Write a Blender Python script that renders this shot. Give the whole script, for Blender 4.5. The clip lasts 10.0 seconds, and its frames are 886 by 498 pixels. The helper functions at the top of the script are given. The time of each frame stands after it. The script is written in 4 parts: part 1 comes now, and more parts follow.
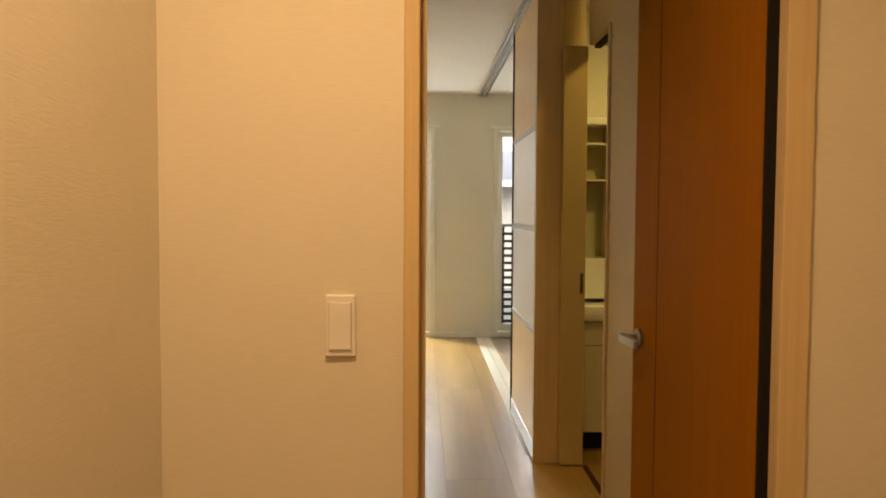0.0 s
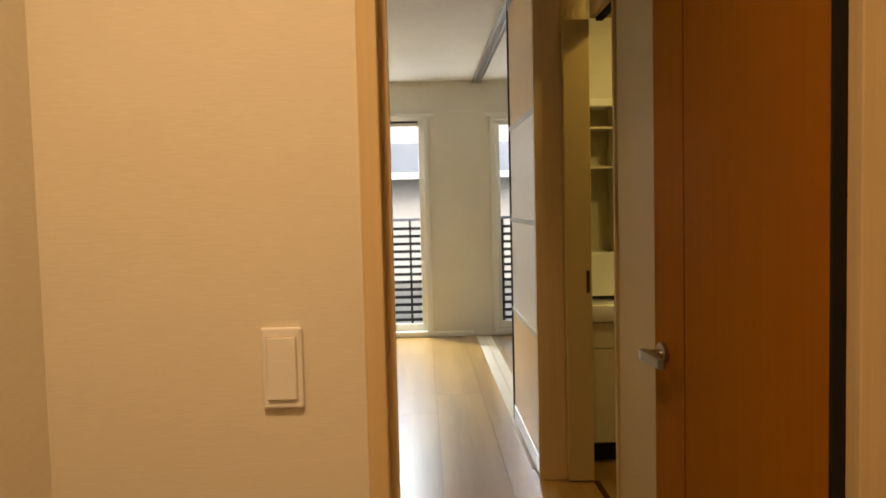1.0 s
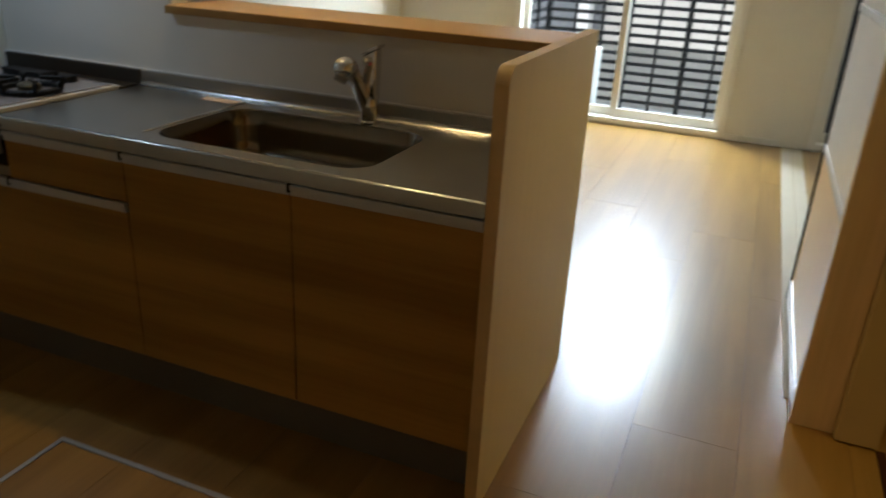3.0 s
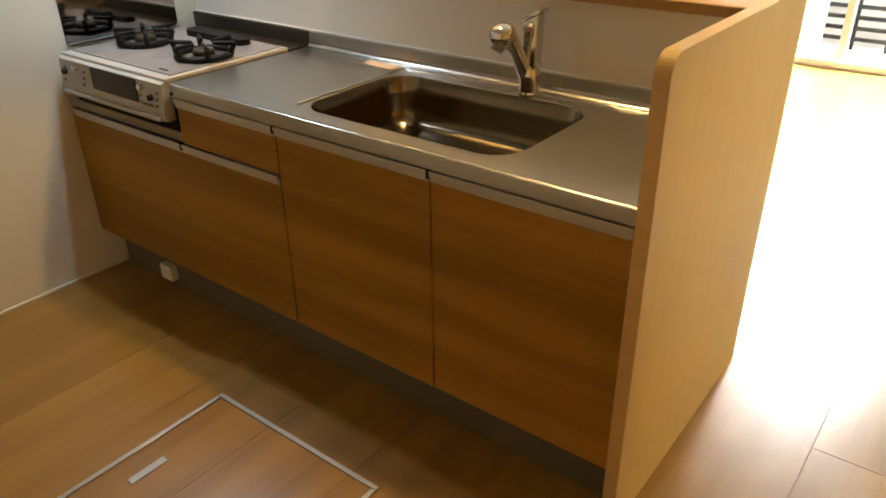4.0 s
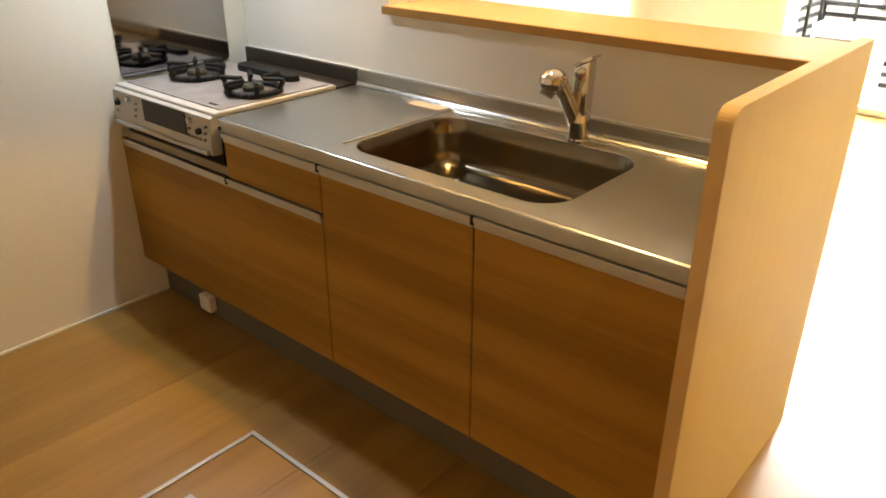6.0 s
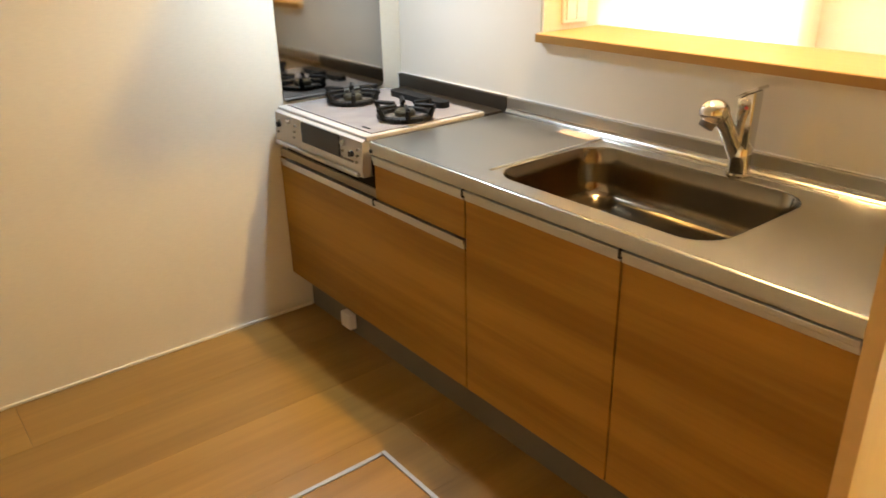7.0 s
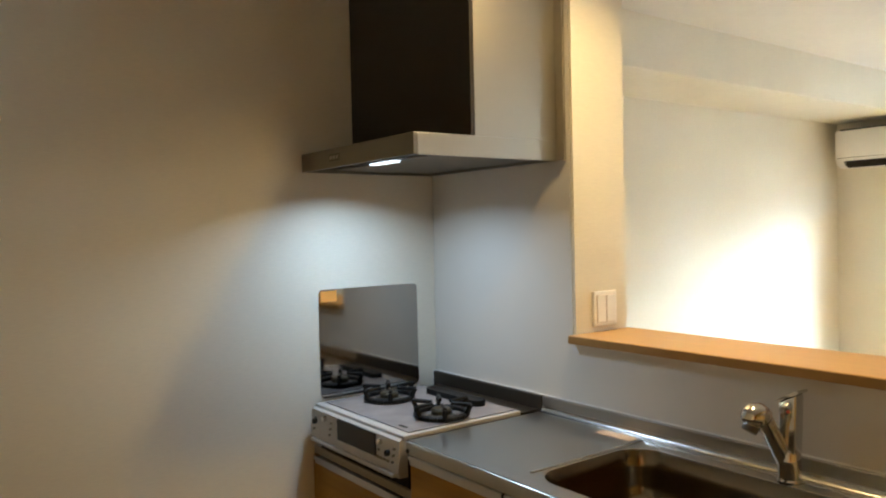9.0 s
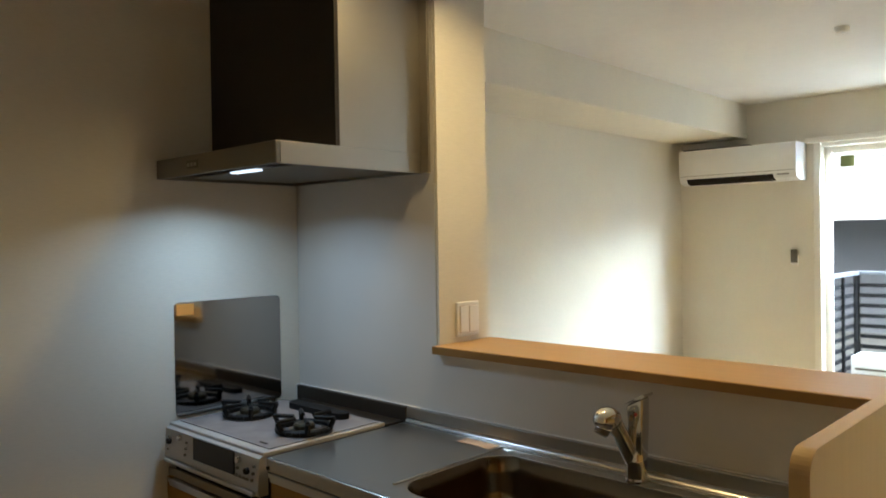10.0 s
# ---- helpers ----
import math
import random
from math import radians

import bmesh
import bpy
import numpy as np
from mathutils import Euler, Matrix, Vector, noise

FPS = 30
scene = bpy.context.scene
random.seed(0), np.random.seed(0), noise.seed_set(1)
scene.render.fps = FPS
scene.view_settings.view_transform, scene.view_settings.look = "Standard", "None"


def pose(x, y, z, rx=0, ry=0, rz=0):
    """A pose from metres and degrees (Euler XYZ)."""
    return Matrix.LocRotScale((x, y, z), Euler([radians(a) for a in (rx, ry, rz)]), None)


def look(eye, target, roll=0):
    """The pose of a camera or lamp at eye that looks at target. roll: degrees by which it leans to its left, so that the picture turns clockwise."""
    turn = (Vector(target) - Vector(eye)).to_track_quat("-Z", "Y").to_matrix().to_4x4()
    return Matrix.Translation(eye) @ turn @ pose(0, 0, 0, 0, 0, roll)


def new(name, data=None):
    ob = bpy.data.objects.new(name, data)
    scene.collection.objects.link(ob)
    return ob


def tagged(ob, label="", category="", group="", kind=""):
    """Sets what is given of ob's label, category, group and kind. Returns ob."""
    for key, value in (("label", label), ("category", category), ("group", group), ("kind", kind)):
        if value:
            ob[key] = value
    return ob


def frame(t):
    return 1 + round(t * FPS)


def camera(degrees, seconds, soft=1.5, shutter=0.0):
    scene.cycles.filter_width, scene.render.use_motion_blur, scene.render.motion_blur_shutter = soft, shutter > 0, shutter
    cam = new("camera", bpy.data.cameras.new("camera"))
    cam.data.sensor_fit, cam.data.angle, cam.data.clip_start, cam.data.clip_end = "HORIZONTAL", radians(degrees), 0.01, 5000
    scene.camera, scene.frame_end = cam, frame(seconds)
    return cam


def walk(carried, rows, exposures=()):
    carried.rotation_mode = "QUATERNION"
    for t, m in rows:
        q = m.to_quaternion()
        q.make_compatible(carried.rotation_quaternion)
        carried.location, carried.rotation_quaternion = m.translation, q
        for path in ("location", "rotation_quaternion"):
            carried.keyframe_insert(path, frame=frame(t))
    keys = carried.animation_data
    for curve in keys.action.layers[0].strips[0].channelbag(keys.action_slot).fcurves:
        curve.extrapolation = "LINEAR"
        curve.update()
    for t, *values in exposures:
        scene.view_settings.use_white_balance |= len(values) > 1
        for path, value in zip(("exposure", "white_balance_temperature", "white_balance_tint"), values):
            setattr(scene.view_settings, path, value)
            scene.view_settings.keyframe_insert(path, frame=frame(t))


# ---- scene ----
cam = camera(61.1, 10.0, soft=1.7, shutter=0.2)
PATH = [
    (0, (0.179, -1.401, 1.245), (0.236, 0.596, 1.149), 0.3),
    (0.5, (0.213, -1.311, 1.249), (0.163, 0.686, 1.142), -2.2),
    (1, (0.231, -1.064, 1.259), (0.285, 0.931, 1.142), -1.4),
    (1.5, (0.307, -0.843, 1.252), (0.426, 1.121, 0.898), -2.6),
    (1.8, (0.395, -0.660, 1.279), (0.471, 1.304, 0.911), -1.0),
    (2, (0.433, -0.545, 1.277), (0.385, 1.427, 0.942), 0.0),
    (2.5, (0.453, -0.223, 1.264), (0.034, 1.703, 0.923), -0.6),
    (2.8, (0.436, -0.039, 1.312), (-0.127, 1.784, 0.712), 2.4),
    (3, (0.437, 0.056, 1.332), (-0.239, 1.773, 0.561), 3.0),
    (3.2, (0.441, 0.137, 1.37), (-0.433, 1.736, 0.548), 4.8),
    (4.3, (0.446, 0.305, 1.412), (-0.644, 1.678, 0.449), -1.5),
    (4.5, (0.442, 0.317, 1.419), (-0.623, 1.718, 0.47), -0.5),
    (5, (0.435, 0.316, 1.418), (-0.63, 1.724, 0.478), -0.1),
    (5.2, (0.43, 0.31, 1.415), (-0.624, 1.732, 0.485), -0.1),
    (6.3, (0.402, 0.313, 1.413), (-0.855, 1.621, 0.571), -0.2),
    (6.5, (0.399, 0.314, 1.415), (-0.907, 1.572, 0.572), -0.7),
    (7, (0.377, 0.318, 1.403), (-1.074, 1.443, 0.608), -1.4),
    (7.5, (0.373, 0.305, 1.409), (-1.23, 1.28, 0.717), -3.1),
    (8, (0.37, 0.3, 1.418), (-1.307, 1.25, 0.886), -3.2),
    (8.5, (0.371, 0.29, 1.431), (-1.321, 1.32, 1.155), -2.2),
    (9, (0.373, 0.274, 1.434), (-1.236, 1.461, 1.384), -1.3),
    (9.5, (0.377, 0.281, 1.429), (-1.081, 1.647, 1.514), -0.5),
    (10, (0.379, 0.284, 1.433), (-0.999, 1.734, 1.407), -0.9),
]
EXPOSURES = [(0.0, 1.95, 6650, 10), (0.5, 1.95, 6450, 10), (1.0, 1.77, 6400, 10), (1.5, 1.90, 6000, 8), (2.0, 1.90, 5900, 6), (2.5, 1.78, 5850, 5), (3.2, 1.40, 5700, 5), (4.3, 3.40, 7300, 11), (5.0, 3.44, 7300, 11),
             (6.5, 3.60, 7050, 12), (7.0, 3.84, 6950, 11), (7.5, 3.88, 6850, 11), (8.0, 3.78, 6500, 9), (8.5, 3.04, 6200, 9), (9.0, 2.62, 5850, 7), (9.5, 2.26, 5600, 6), (10.0, 1.98, 5550, 5)]
walk(cam, [(t, look(eye, target, roll)) for t, eye, target, roll in PATH], EXPOSURES)


# ---- world and lights ----
world = bpy.data.worlds.new("sky")
scene.world = world
world.use_nodes = True
wn = world.node_tree
sky = wn.nodes.new("ShaderNodeTexSky")
sky.sky_type, sky.sun_disc = "NISHITA", False
sky.sun_elevation, sky.sun_rotation = radians(47), radians(193)
sky.air_density, sky.dust_density, sky.ozone_density = 0.8, 6.0, 0.6
wn.links.new(sky.outputs[0], wn.nodes["Background"].inputs[0])
wn.nodes["Background"].inputs[1].default_value = 0.07


def lamp(name, kind, energy, color, m, **opts):
    data = bpy.data.lights.new(name, kind)
    data.energy, data.color = energy, color
    for key, value in opts.items():
        setattr(data, key, value)
    ob = new(name, data)
    ob.matrix_world = m
    return ob


DOWN = pose(0, 0, 0)
lamp("sun", "SUN", 0.5, (1, 0.96, 0.90), look((-2, -8.5, 9.4), (0, 0, 0)), angle=radians(30))
# added area lamps outside the windows, out of view, stand in for sky light
lamp("window_skylight", "AREA", 96, (0.92, 0.97, 1.0), look((-0.32, 6.75, 2.40), (-2.1, 4.8, 0.9)), shape="RECTANGLE", size=1.2, size_y=0.40)
lamp("window_skylight", "AREA", 3.2, (0.92, 0.97, 1.0), look((1.84, 6.26, 1.55), (1.84, 0.0, 1.20)), shape="RECTANGLE", size=1.3, size_y=0.95)
lamp("kitchen_lamp", "AREA", 2.1, (1.0, 0.66, 0.27), pose(-0.84, 1.915, 2.395), shape="DISK", size=0.12, spread=radians(142))
lamp("hall_lamp", "AREA", 4.3, (1.0, 0.595, 0.28), pose(0.02, -0.85, 2.385), shape="DISK", size=0.16, spread=radians(150))
lamp("hood_lamp", "AREA", 0.74, (0.68, 0.83, 1.0), pose(-1.74, 1.585, 1.6505), shape="RECTANGLE", size=0.16, size_y=0.04, spread=radians(150))
lamp("washroom_lamp", "AREA", 2.8, (1.0, 0.72, 0.22), pose(1.5, 2.0, 2.385), shape="DISK", size=0.2)


# ---- materials ----
def material(name, rough=0.6, metal=0.0, spec=0.5):
    m = bpy.data.materials.new(name)
    m.use_nodes = True
    b = m.node_tree.nodes["Principled BSDF"]
    b.inputs["Roughness"].default_value, b.inputs["Metallic"].default_value = rough, metal
    b.inputs["Specular IOR Level"].default_value = spec
    return m, m.node_tree, b


def ramp(nt, fac, stops):
    r = nt.nodes.new("ShaderNodeValToRGB")
    while len(r.color_ramp.elements) < len(stops):
        r.color_ramp.elements.new(0.5)
    for e, (p, c) in zip(r.color_ramp.elements, stops):
        e.position, e.color = p, (*c, 1)
    nt.links.new(fac, r.inputs[0])
    return r.outputs[0]


def noise_tex(nt, scale, stretch=(1, 1, 1), detail=4, rough=0.55, random_offset=False):
    tc = nt.nodes.new("ShaderNodeTexCoord")
    mp = nt.nodes.new("ShaderNodeMapping")
    mp.inputs["Scale"].default_value = stretch
    nt.links.new(tc.outputs["Object"], mp.inputs[0])
    if random_offset:
        oi = nt.nodes.new("ShaderNodeObjectInfo")
        mul = nt.nodes.new("ShaderNodeVectorMath")
        mul.operation = "SCALE"
        mul.inputs[0].default_value = (37, 53, 19)
        nt.links.new(oi.outputs["Random"], mul.inputs["Scale"])
        nt.links.new(mul.outputs[0], mp.inputs["Location"])
    n = nt.nodes.new("ShaderNodeTexNoise")
    n.inputs["Scale"].default_value, n.inputs["Detail"].default_value, n.inputs["Roughness"].default_value = scale, detail, rough
    nt.links.new(mp.outputs[0], n.inputs["Vector"])
    return n.outputs[0]


def mixed(nt, a, b, fac=0.5, mode="MIX"):
    mx = nt.nodes.new("ShaderNodeMix")
    mx.data_type, mx.blend_type = "RGBA", mode
    mx.inputs[0].default_value = fac
    nt.links.new(a, mx.inputs[6])
    nt.links.new(b, mx.inputs[7])
    return mx.outputs[2]


def bumped(nt, b, height, strength, distance=0.002):
    bp = nt.nodes.new("ShaderNodeBump")
    bp.inputs["Strength"].default_value, bp.inputs["Distance"].default_value = strength, distance
    nt.links.new(height, bp.inputs["Height"])
    nt.links.new(bp.outputs[0], b.inputs["Normal"])


def varied_rough(nt, b, tex, lo, hi):
    mr = nt.nodes.new("ShaderNodeMapRange")
    mr.inputs["To Min"].default_value, mr.inputs["To Max"].default_value = lo, hi
    nt.links.new(tex, mr.inputs["Value"])
    nt.links.new(mr.outputs[0], b.inputs["Roughness"])


def plain(name, color, rough=0.5, metal=0.0, vary=0.06, scale=6.0, bump=0.0, bump_scale=200.0, stretch=(1, 1, 1), spec=0.5):
    m, nt, b = material(name, rough, metal, spec)
    n1 = noise_tex(nt, scale, stretch)
    lo, hi = [tuple(min(1, c * k) for c in color) for k in (1 - vary, 1 + vary)]
    nt.links.new(ramp(nt, n1, [(0.3, lo), (0.7, hi)]), b.inputs["Base Color"])
    varied_rough(nt, b, n1, max(0, rough - 0.05), min(1, rough + 0.05))
    if bump:
        bumped(nt, b, noise_tex(nt, bump_scale, stretch, 2), bump)
    return m


def wood(name, light, dark, axis, rough=0.35, spec=0.5, fine=70.0, rand=False, bump=0.12, contrast=1.0, broad=2.2, streak=0.32, gloss_vary=1.0):
    """Straight-grained laminate; axis: the direction of the grain."""
    m, nt, b = material(name, rough, 0, spec)
    st = [9.0, 9.0, 9.0]
    st[axis] = 0.55
    n1 = noise_tex(nt, broad, st, 5, 0.6, rand)
    st2 = [1.0, 1.0, 1.0]
    st2[axis] = 0.03
    n2 = noise_tex(nt, fine, st2, 3, 0.6, rand)
    n3 = noise_tex(nt, 1.1, (1, 1, 1), 2, 0.5, rand)
    mid = tuple((p + q) / 2 for p, q in zip(light, dark))
    w = 0.22 / contrast
    c1 = ramp(nt, n1, [(0.5 - w, dark), (0.5, mid), (0.5 + w, light)])
    c2 = ramp(nt, n2, [(0.35, tuple(c * 0.80 for c in mid)), (0.65, tuple(min(1, c * 1.12) for c in light))])
    c3 = ramp(nt, n3, [(0.3, tuple(c * 0.92 for c in mid)), (0.7, light)])
    col = mixed(nt, mixed(nt, c1, c2, streak), c3, 0.25)
    nt.links.new(col, b.inputs["Base Color"])
    varied_rough(nt, b, n1, rough - 0.05 * gloss_vary, rough + 0.06 * gloss_vary)
    if bump:
        bumped(nt, b, n2, bump, 0.0006)
    if rand:
        oi = nt.nodes.new("ShaderNodeObjectInfo")
        hs = nt.nodes.new("ShaderNodeHueSaturation")
        mr = nt.nodes.new("ShaderNodeMapRange")
        mr.inputs["To Min"].default_value, mr.inputs["To Max"].default_value = 0.94, 1.06
        nt.links.new(oi.outputs["Random"], mr.inputs["Value"])
        nt.links.new(mr.outputs[0], hs.inputs["Value"])
        nt.links.new(col, hs.inputs["Color"])
        nt.links.new(hs.outputs[0], b.inputs["Base Color"])
    return m


def wallpaper(name, color, ribs=0.5):
    """Embossed vinyl wallpaper with fine level threads."""
    m, nt, b = material(name, 0.75, 0, 0.25)
    n1 = noise_tex(nt, 1.6, (1, 1, 1), 3)
    lo, hi = [tuple(min(1, c * k) for c in color) for k in (0.97, 1.02)]
    n2 = noise_tex(nt, 150.0, (0.2, 0.2, 1.8), 3)
    threads = ramp(nt, n2, [(0.3, (0.90, 0.90, 0.90)), (0.65, (1.0, 1.0, 1.0))])
    nt.links.new(mixed(nt, ramp(nt, n1, [(0.3, lo), (0.7, hi)]), threads, ribs, "MULTIPLY"), b.inputs["Base Color"])
    bumped(nt, b, n2, ribs, 0.0006)
    return m


def steel(name, color, rough, stretch, bump=0.0):
    m, nt, b = material(name, rough, 1.0)
    n1 = noise_tex(nt, 700.0, stretch, 2)
    n2 = noise_tex(nt, 3.0, (1, 1, 1), 3)
    nt.links.new(ramp(nt, n2, [(0.3, tuple(c * 0.95 for c in color)), (0.7, color)]), b.inputs["Base Color"])
    varied_rough(nt, b, n2, rough - 0.03, rough + 0.04)
    if bump:
        bumped(nt, b, n1, bump, 0.0002)
    return m


def glow(name, color, strength):
    m, nt, b = material(name)
    b.inputs["Base Color"].default_value = (*color, 1)
    b.inputs["Emission Color"].default_value = (*color, 1)
    b.inputs["Emission Strength"].default_value = strength
    return m


M_WALL = wallpaper("wallpaper", (0.75, 0.71, 0.595))
M_CEIL = wallpaper("ceiling_paper", (0.74, 0.72, 0.67), 0.3)
M_FLOOR = wood("oak_floor", (0.345, 0.193, 0.040), (0.205, 0.105, 0.016), 1, rough=0.30, rand=True, bump=0.0, broad=0.9, contrast=1.6, streak=0.12, gloss_vary=0.0)
fb = M_FLOOR.node_tree.nodes["Principled BSDF"]
fb.inputs["Coat Weight"].default_value, fb.inputs["Coat Roughness"].default_value, fb.inputs["Coat IOR"].default_value = 1.0, 0.26, 1.5
M_FLOORBASE = plain("floor_joint", (0.25, 0.14, 0.06), 0.7)
M_CAB = wood("oak_fronts", (0.375, 0.205, 0.038), (0.198, 0.097, 0.013), 0, rough=0.42, spec=0.14, bump=0.04, broad=1.0, contrast=2.0, streak=0.14)
M_MAPLE = wood("maple_panel", (0.72, 0.55, 0.235), (0.65, 0.475, 0.185), 2, rough=0.45, spec=0.25, bump=0.03, contrast=0.6, streak=0.12)
M_MAPLE_X = wood("maple_shelf", (0.62, 0.385, 0.155), (0.54, 0.32, 0.120), 0, rough=0.36, bump=0.05, contrast=0.6)
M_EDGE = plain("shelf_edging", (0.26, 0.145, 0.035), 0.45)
M_DOOR = wood("brown_door", (0.35, 0.136, 0.007), (0.26, 0.092, 0.003), 2, rough=0.55, spec=0.06, bump=0.04, contrast=0.5, streak=0.18)
M_DOOR.node_tree.nodes["Principled BSDF"].inputs["IOR"].default_value = 1.15
M_GROOVE = plain("door_groove", (0.05, 0.018, 0.008), 0.85, spec=0.1)
M_TRIM = wood("door_casing", (0.66, 0.52, 0.30), (0.60, 0.46, 0.245), 2, rough=0.48, spec=0.25, bump=0.06, contrast=0.6)
M_CREAM = plain("cream_paint", (0.53, 0.395, 0.165), 0.6, vary=0.03, scale=3, spec=0.2)
M_PANELWOOD = wood("partition_wood", (0.72, 0.53, 0.27), (0.64, 0.45, 0.21), 2, rough=0.4, bump=0.05, contrast=0.6)
M_WHITEPANEL = plain("frosted_panel", (0.80, 0.80, 0.80), 0.35, vary=0.02)
M_ALU = steel("brushed_aluminium", (0.50, 0.49, 0.47), 0.38, (0.05, 1, 1))
M_STEEL = steel("stainless_worktop", (0.41, 0.395, 0.365), 0.30, (0.06, 1, 1))
M_LIP = steel("worktop_edge_steel", (0.42, 0.40, 0.37), 0.24, (0.06, 1, 1))
# Worktop steel with the bowl's dark reflections and shade put into the colour.
M_BOWLSHADED = steel("stainless_bowl_shaded", (0.22, 0.185, 0.135), 0.17, (1, 1, 0.2))
M_HOODSTEEL = steel("stainless_hood", (0.44, 0.415, 0.355), 0.36, (1, 1, 0.05))
# Hood steel darkened, painting in the dark room that the canopy reflects.
M_CANOPYSHADED = steel("canopy_steel_shaded", (0.24, 0.225, 0.19), 0.36, (1, 1, 1))
M_MIRROR = steel("polished_steel", (0.42, 0.41, 0.39), 0.055, (1, 1, 0.1))
M_SATIN = steel("satin_handle", (0.40, 0.385, 0.35), 0.27, (1, 1, 1))
M_CHROME = steel("chrome", (0.66, 0.65, 0.63), 0.09, (1, 1, 1))
M_STEELDARKENED = plain("darkened_steel", (0.035, 0.028, 0.02), 0.35, 0.3, vary=0.1)
M_BLACK = plain("black_enamel", (0.009, 0.0085, 0.008), 0.6, vary=0.2, bump=0.1, spec=0.2)
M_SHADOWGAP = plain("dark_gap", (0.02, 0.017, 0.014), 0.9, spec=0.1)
M_BLACKGLASS = plain("black_glass", (0.012, 0.012, 0.013), 0.25, spec=0.25)
M_PLINTH = plain("grey_plinth", (0.13, 0.115, 0.09), 0.55)
M_KPANEL = plain("kitchen_wall_panel", (0.62, 0.595, 0.535), 0.24, vary=0.02, scale=2)
M_HOBTOP = plain("hob_glass", (0.26, 0.24, 0.24), 0.12, vary=0.14, scale=12)
M_HOBWHITE = plain("hob_white", (0.43, 0.42, 0.40), 0.35, vary=0.03)
M_WHITE = plain("white_plastic", (0.80, 0.79, 0.75), 0.35, vary=0.02)
M_STRIP = plain("beige_strip", (0.27, 0.225, 0.15), 0.5, vary=0.05, spec=0.3)
M_TRACK = plain("floor_track_resin", (0.50, 0.44, 0.33), 0.55, vary=0.04, spec=0.3)
M_EDGEBAND = plain("panel_edge_band", (0.60, 0.42, 0.175), 0.45, vary=0.06, scale=14)
M_SASH = plain("cream_sash", (0.78, 0.75, 0.66), 0.35, vary=0.02)
M_REDMARK = plain("red_mark", (0.45, 0.03, 0.02), 0.4)
M_ORANGE = plain("orange_sticker", (0.75, 0.34, 0.07), 0.5)
M_TAN = plain("tan_paper", (0.56, 0.45, 0.37), 0.7, spec=0.15)
M_BRASS = plain("brass_burner", (0.085, 0.075, 0.05), 0.4, 0.8)
M_FENCE = plain("black_fence", (0.016, 0.016, 0.018), 0.6, spec=0.2)
M_RAIL = plain("fence_rail", (0.16, 0.17, 0.19), 0.4)
M_CONCRETE = plain("balcony_concrete", (0.42, 0.42, 0.41), 0.8, vary=0.12, bump=0.3, bump_scale=60)
M_GROUND = plain("outdoor_ground", (0.20, 0.20, 0.18), 0.9, vary=0.2, scale=1.2, bump=0.4, bump_scale=40)
M_SIDING = plain("white_siding", (0.78, 0.78, 0.78), 0.6, vary=0.03)
M_SIDINGGREY = plain("grey_siding", (0.58, 0.56, 0.53), 0.7, vary=0.08, scale=20, stretch=(1, 1, 6))
M_ROOF = plain("slate_roof", (0.27, 0.30, 0.35), 0.6, vary=0.12, scale=12)
M_DARKWALL = plain("dark_carport", (0.19, 0.20, 0.22), 0.7)
M_FARGLASS = plain("far_window_glass", (0.16, 0.28, 0.30), 0.08)
M_LEAF = plain("leaves", (0.07, 0.13, 0.04), 0.6, vary=0.35, scale=8)
M_BARK = plain("bark", (0.12, 0.09, 0.06), 0.9, vary=0.2)
M_VANITY = plain("vanity_front", (0.60, 0.54, 0.38), 0.35, vary=0.02)
M_CERAMIC = plain("white_ceramic", (0.84, 0.83, 0.79), 0.12, vary=0.01)
M_CABINSIDE = plain("shelf_interior", (0.42, 0.38, 0.24), 0.5, vary=0.03)
M_LAMPGLASS = glow("lamp_diffuser", (1.0, 0.80, 0.55), 2.0)
M_HOODLIGHT = glow("hood_lamp_glass", (0.85, 0.93, 1.0), 0.36)
M_GREENSTICKER = plain("window_sticker", (0.22, 0.26, 0.10), 0.5)

m_glass, nt_, b_ = material("window_glass", 0.0)
b_.inputs["Transmission Weight"].default_value = 1.0
b_.inputs["IOR"].default_value = 1.25
b_.inputs["Base Color"].default_value = (0.97, 0.99, 0.99, 1)
M_GLASS = m_glass


# ---- building helpers ----
base_of = {}


def bm_box(x0, x1, y0, y1, z0, z1, bevel=0.0, seg=2):
    bm = bmesh.new()
    bmesh.ops.create_cube(bm, size=1)
    for v in bm.verts:
        v.co = Vector((x0 + (v.co.x + 0.5) * (x1 - x0), y0 + (v.co.y + 0.5) * (y1 - y0), z0 + (v.co.z + 0.5) * (z1 - z0)))
    if bevel:
        bmesh.ops.bevel(bm, geom=bm.edges[:], offset=bevel, segments=seg, profile=0.5, affect="EDGES")
    return bm


def bm_rod(p, q, r0, r1=None, n=16, cap=True):
    """A tapered round rod from p to q."""
    p, q = Vector(p), Vector(q)
    bm = bmesh.new()
    bmesh.ops.create_cone(bm, cap_ends=cap, segments=n, radius1=r0, radius2=r0 if r1 is None else r1, depth=(q - p).length)
    m = Matrix.Translation((p + q) / 2) @ (q - p).to_track_quat("Z", "Y").to_matrix().to_4x4()
    bmesh.ops.transform(bm, matrix=m, verts=bm.verts)
    return bm


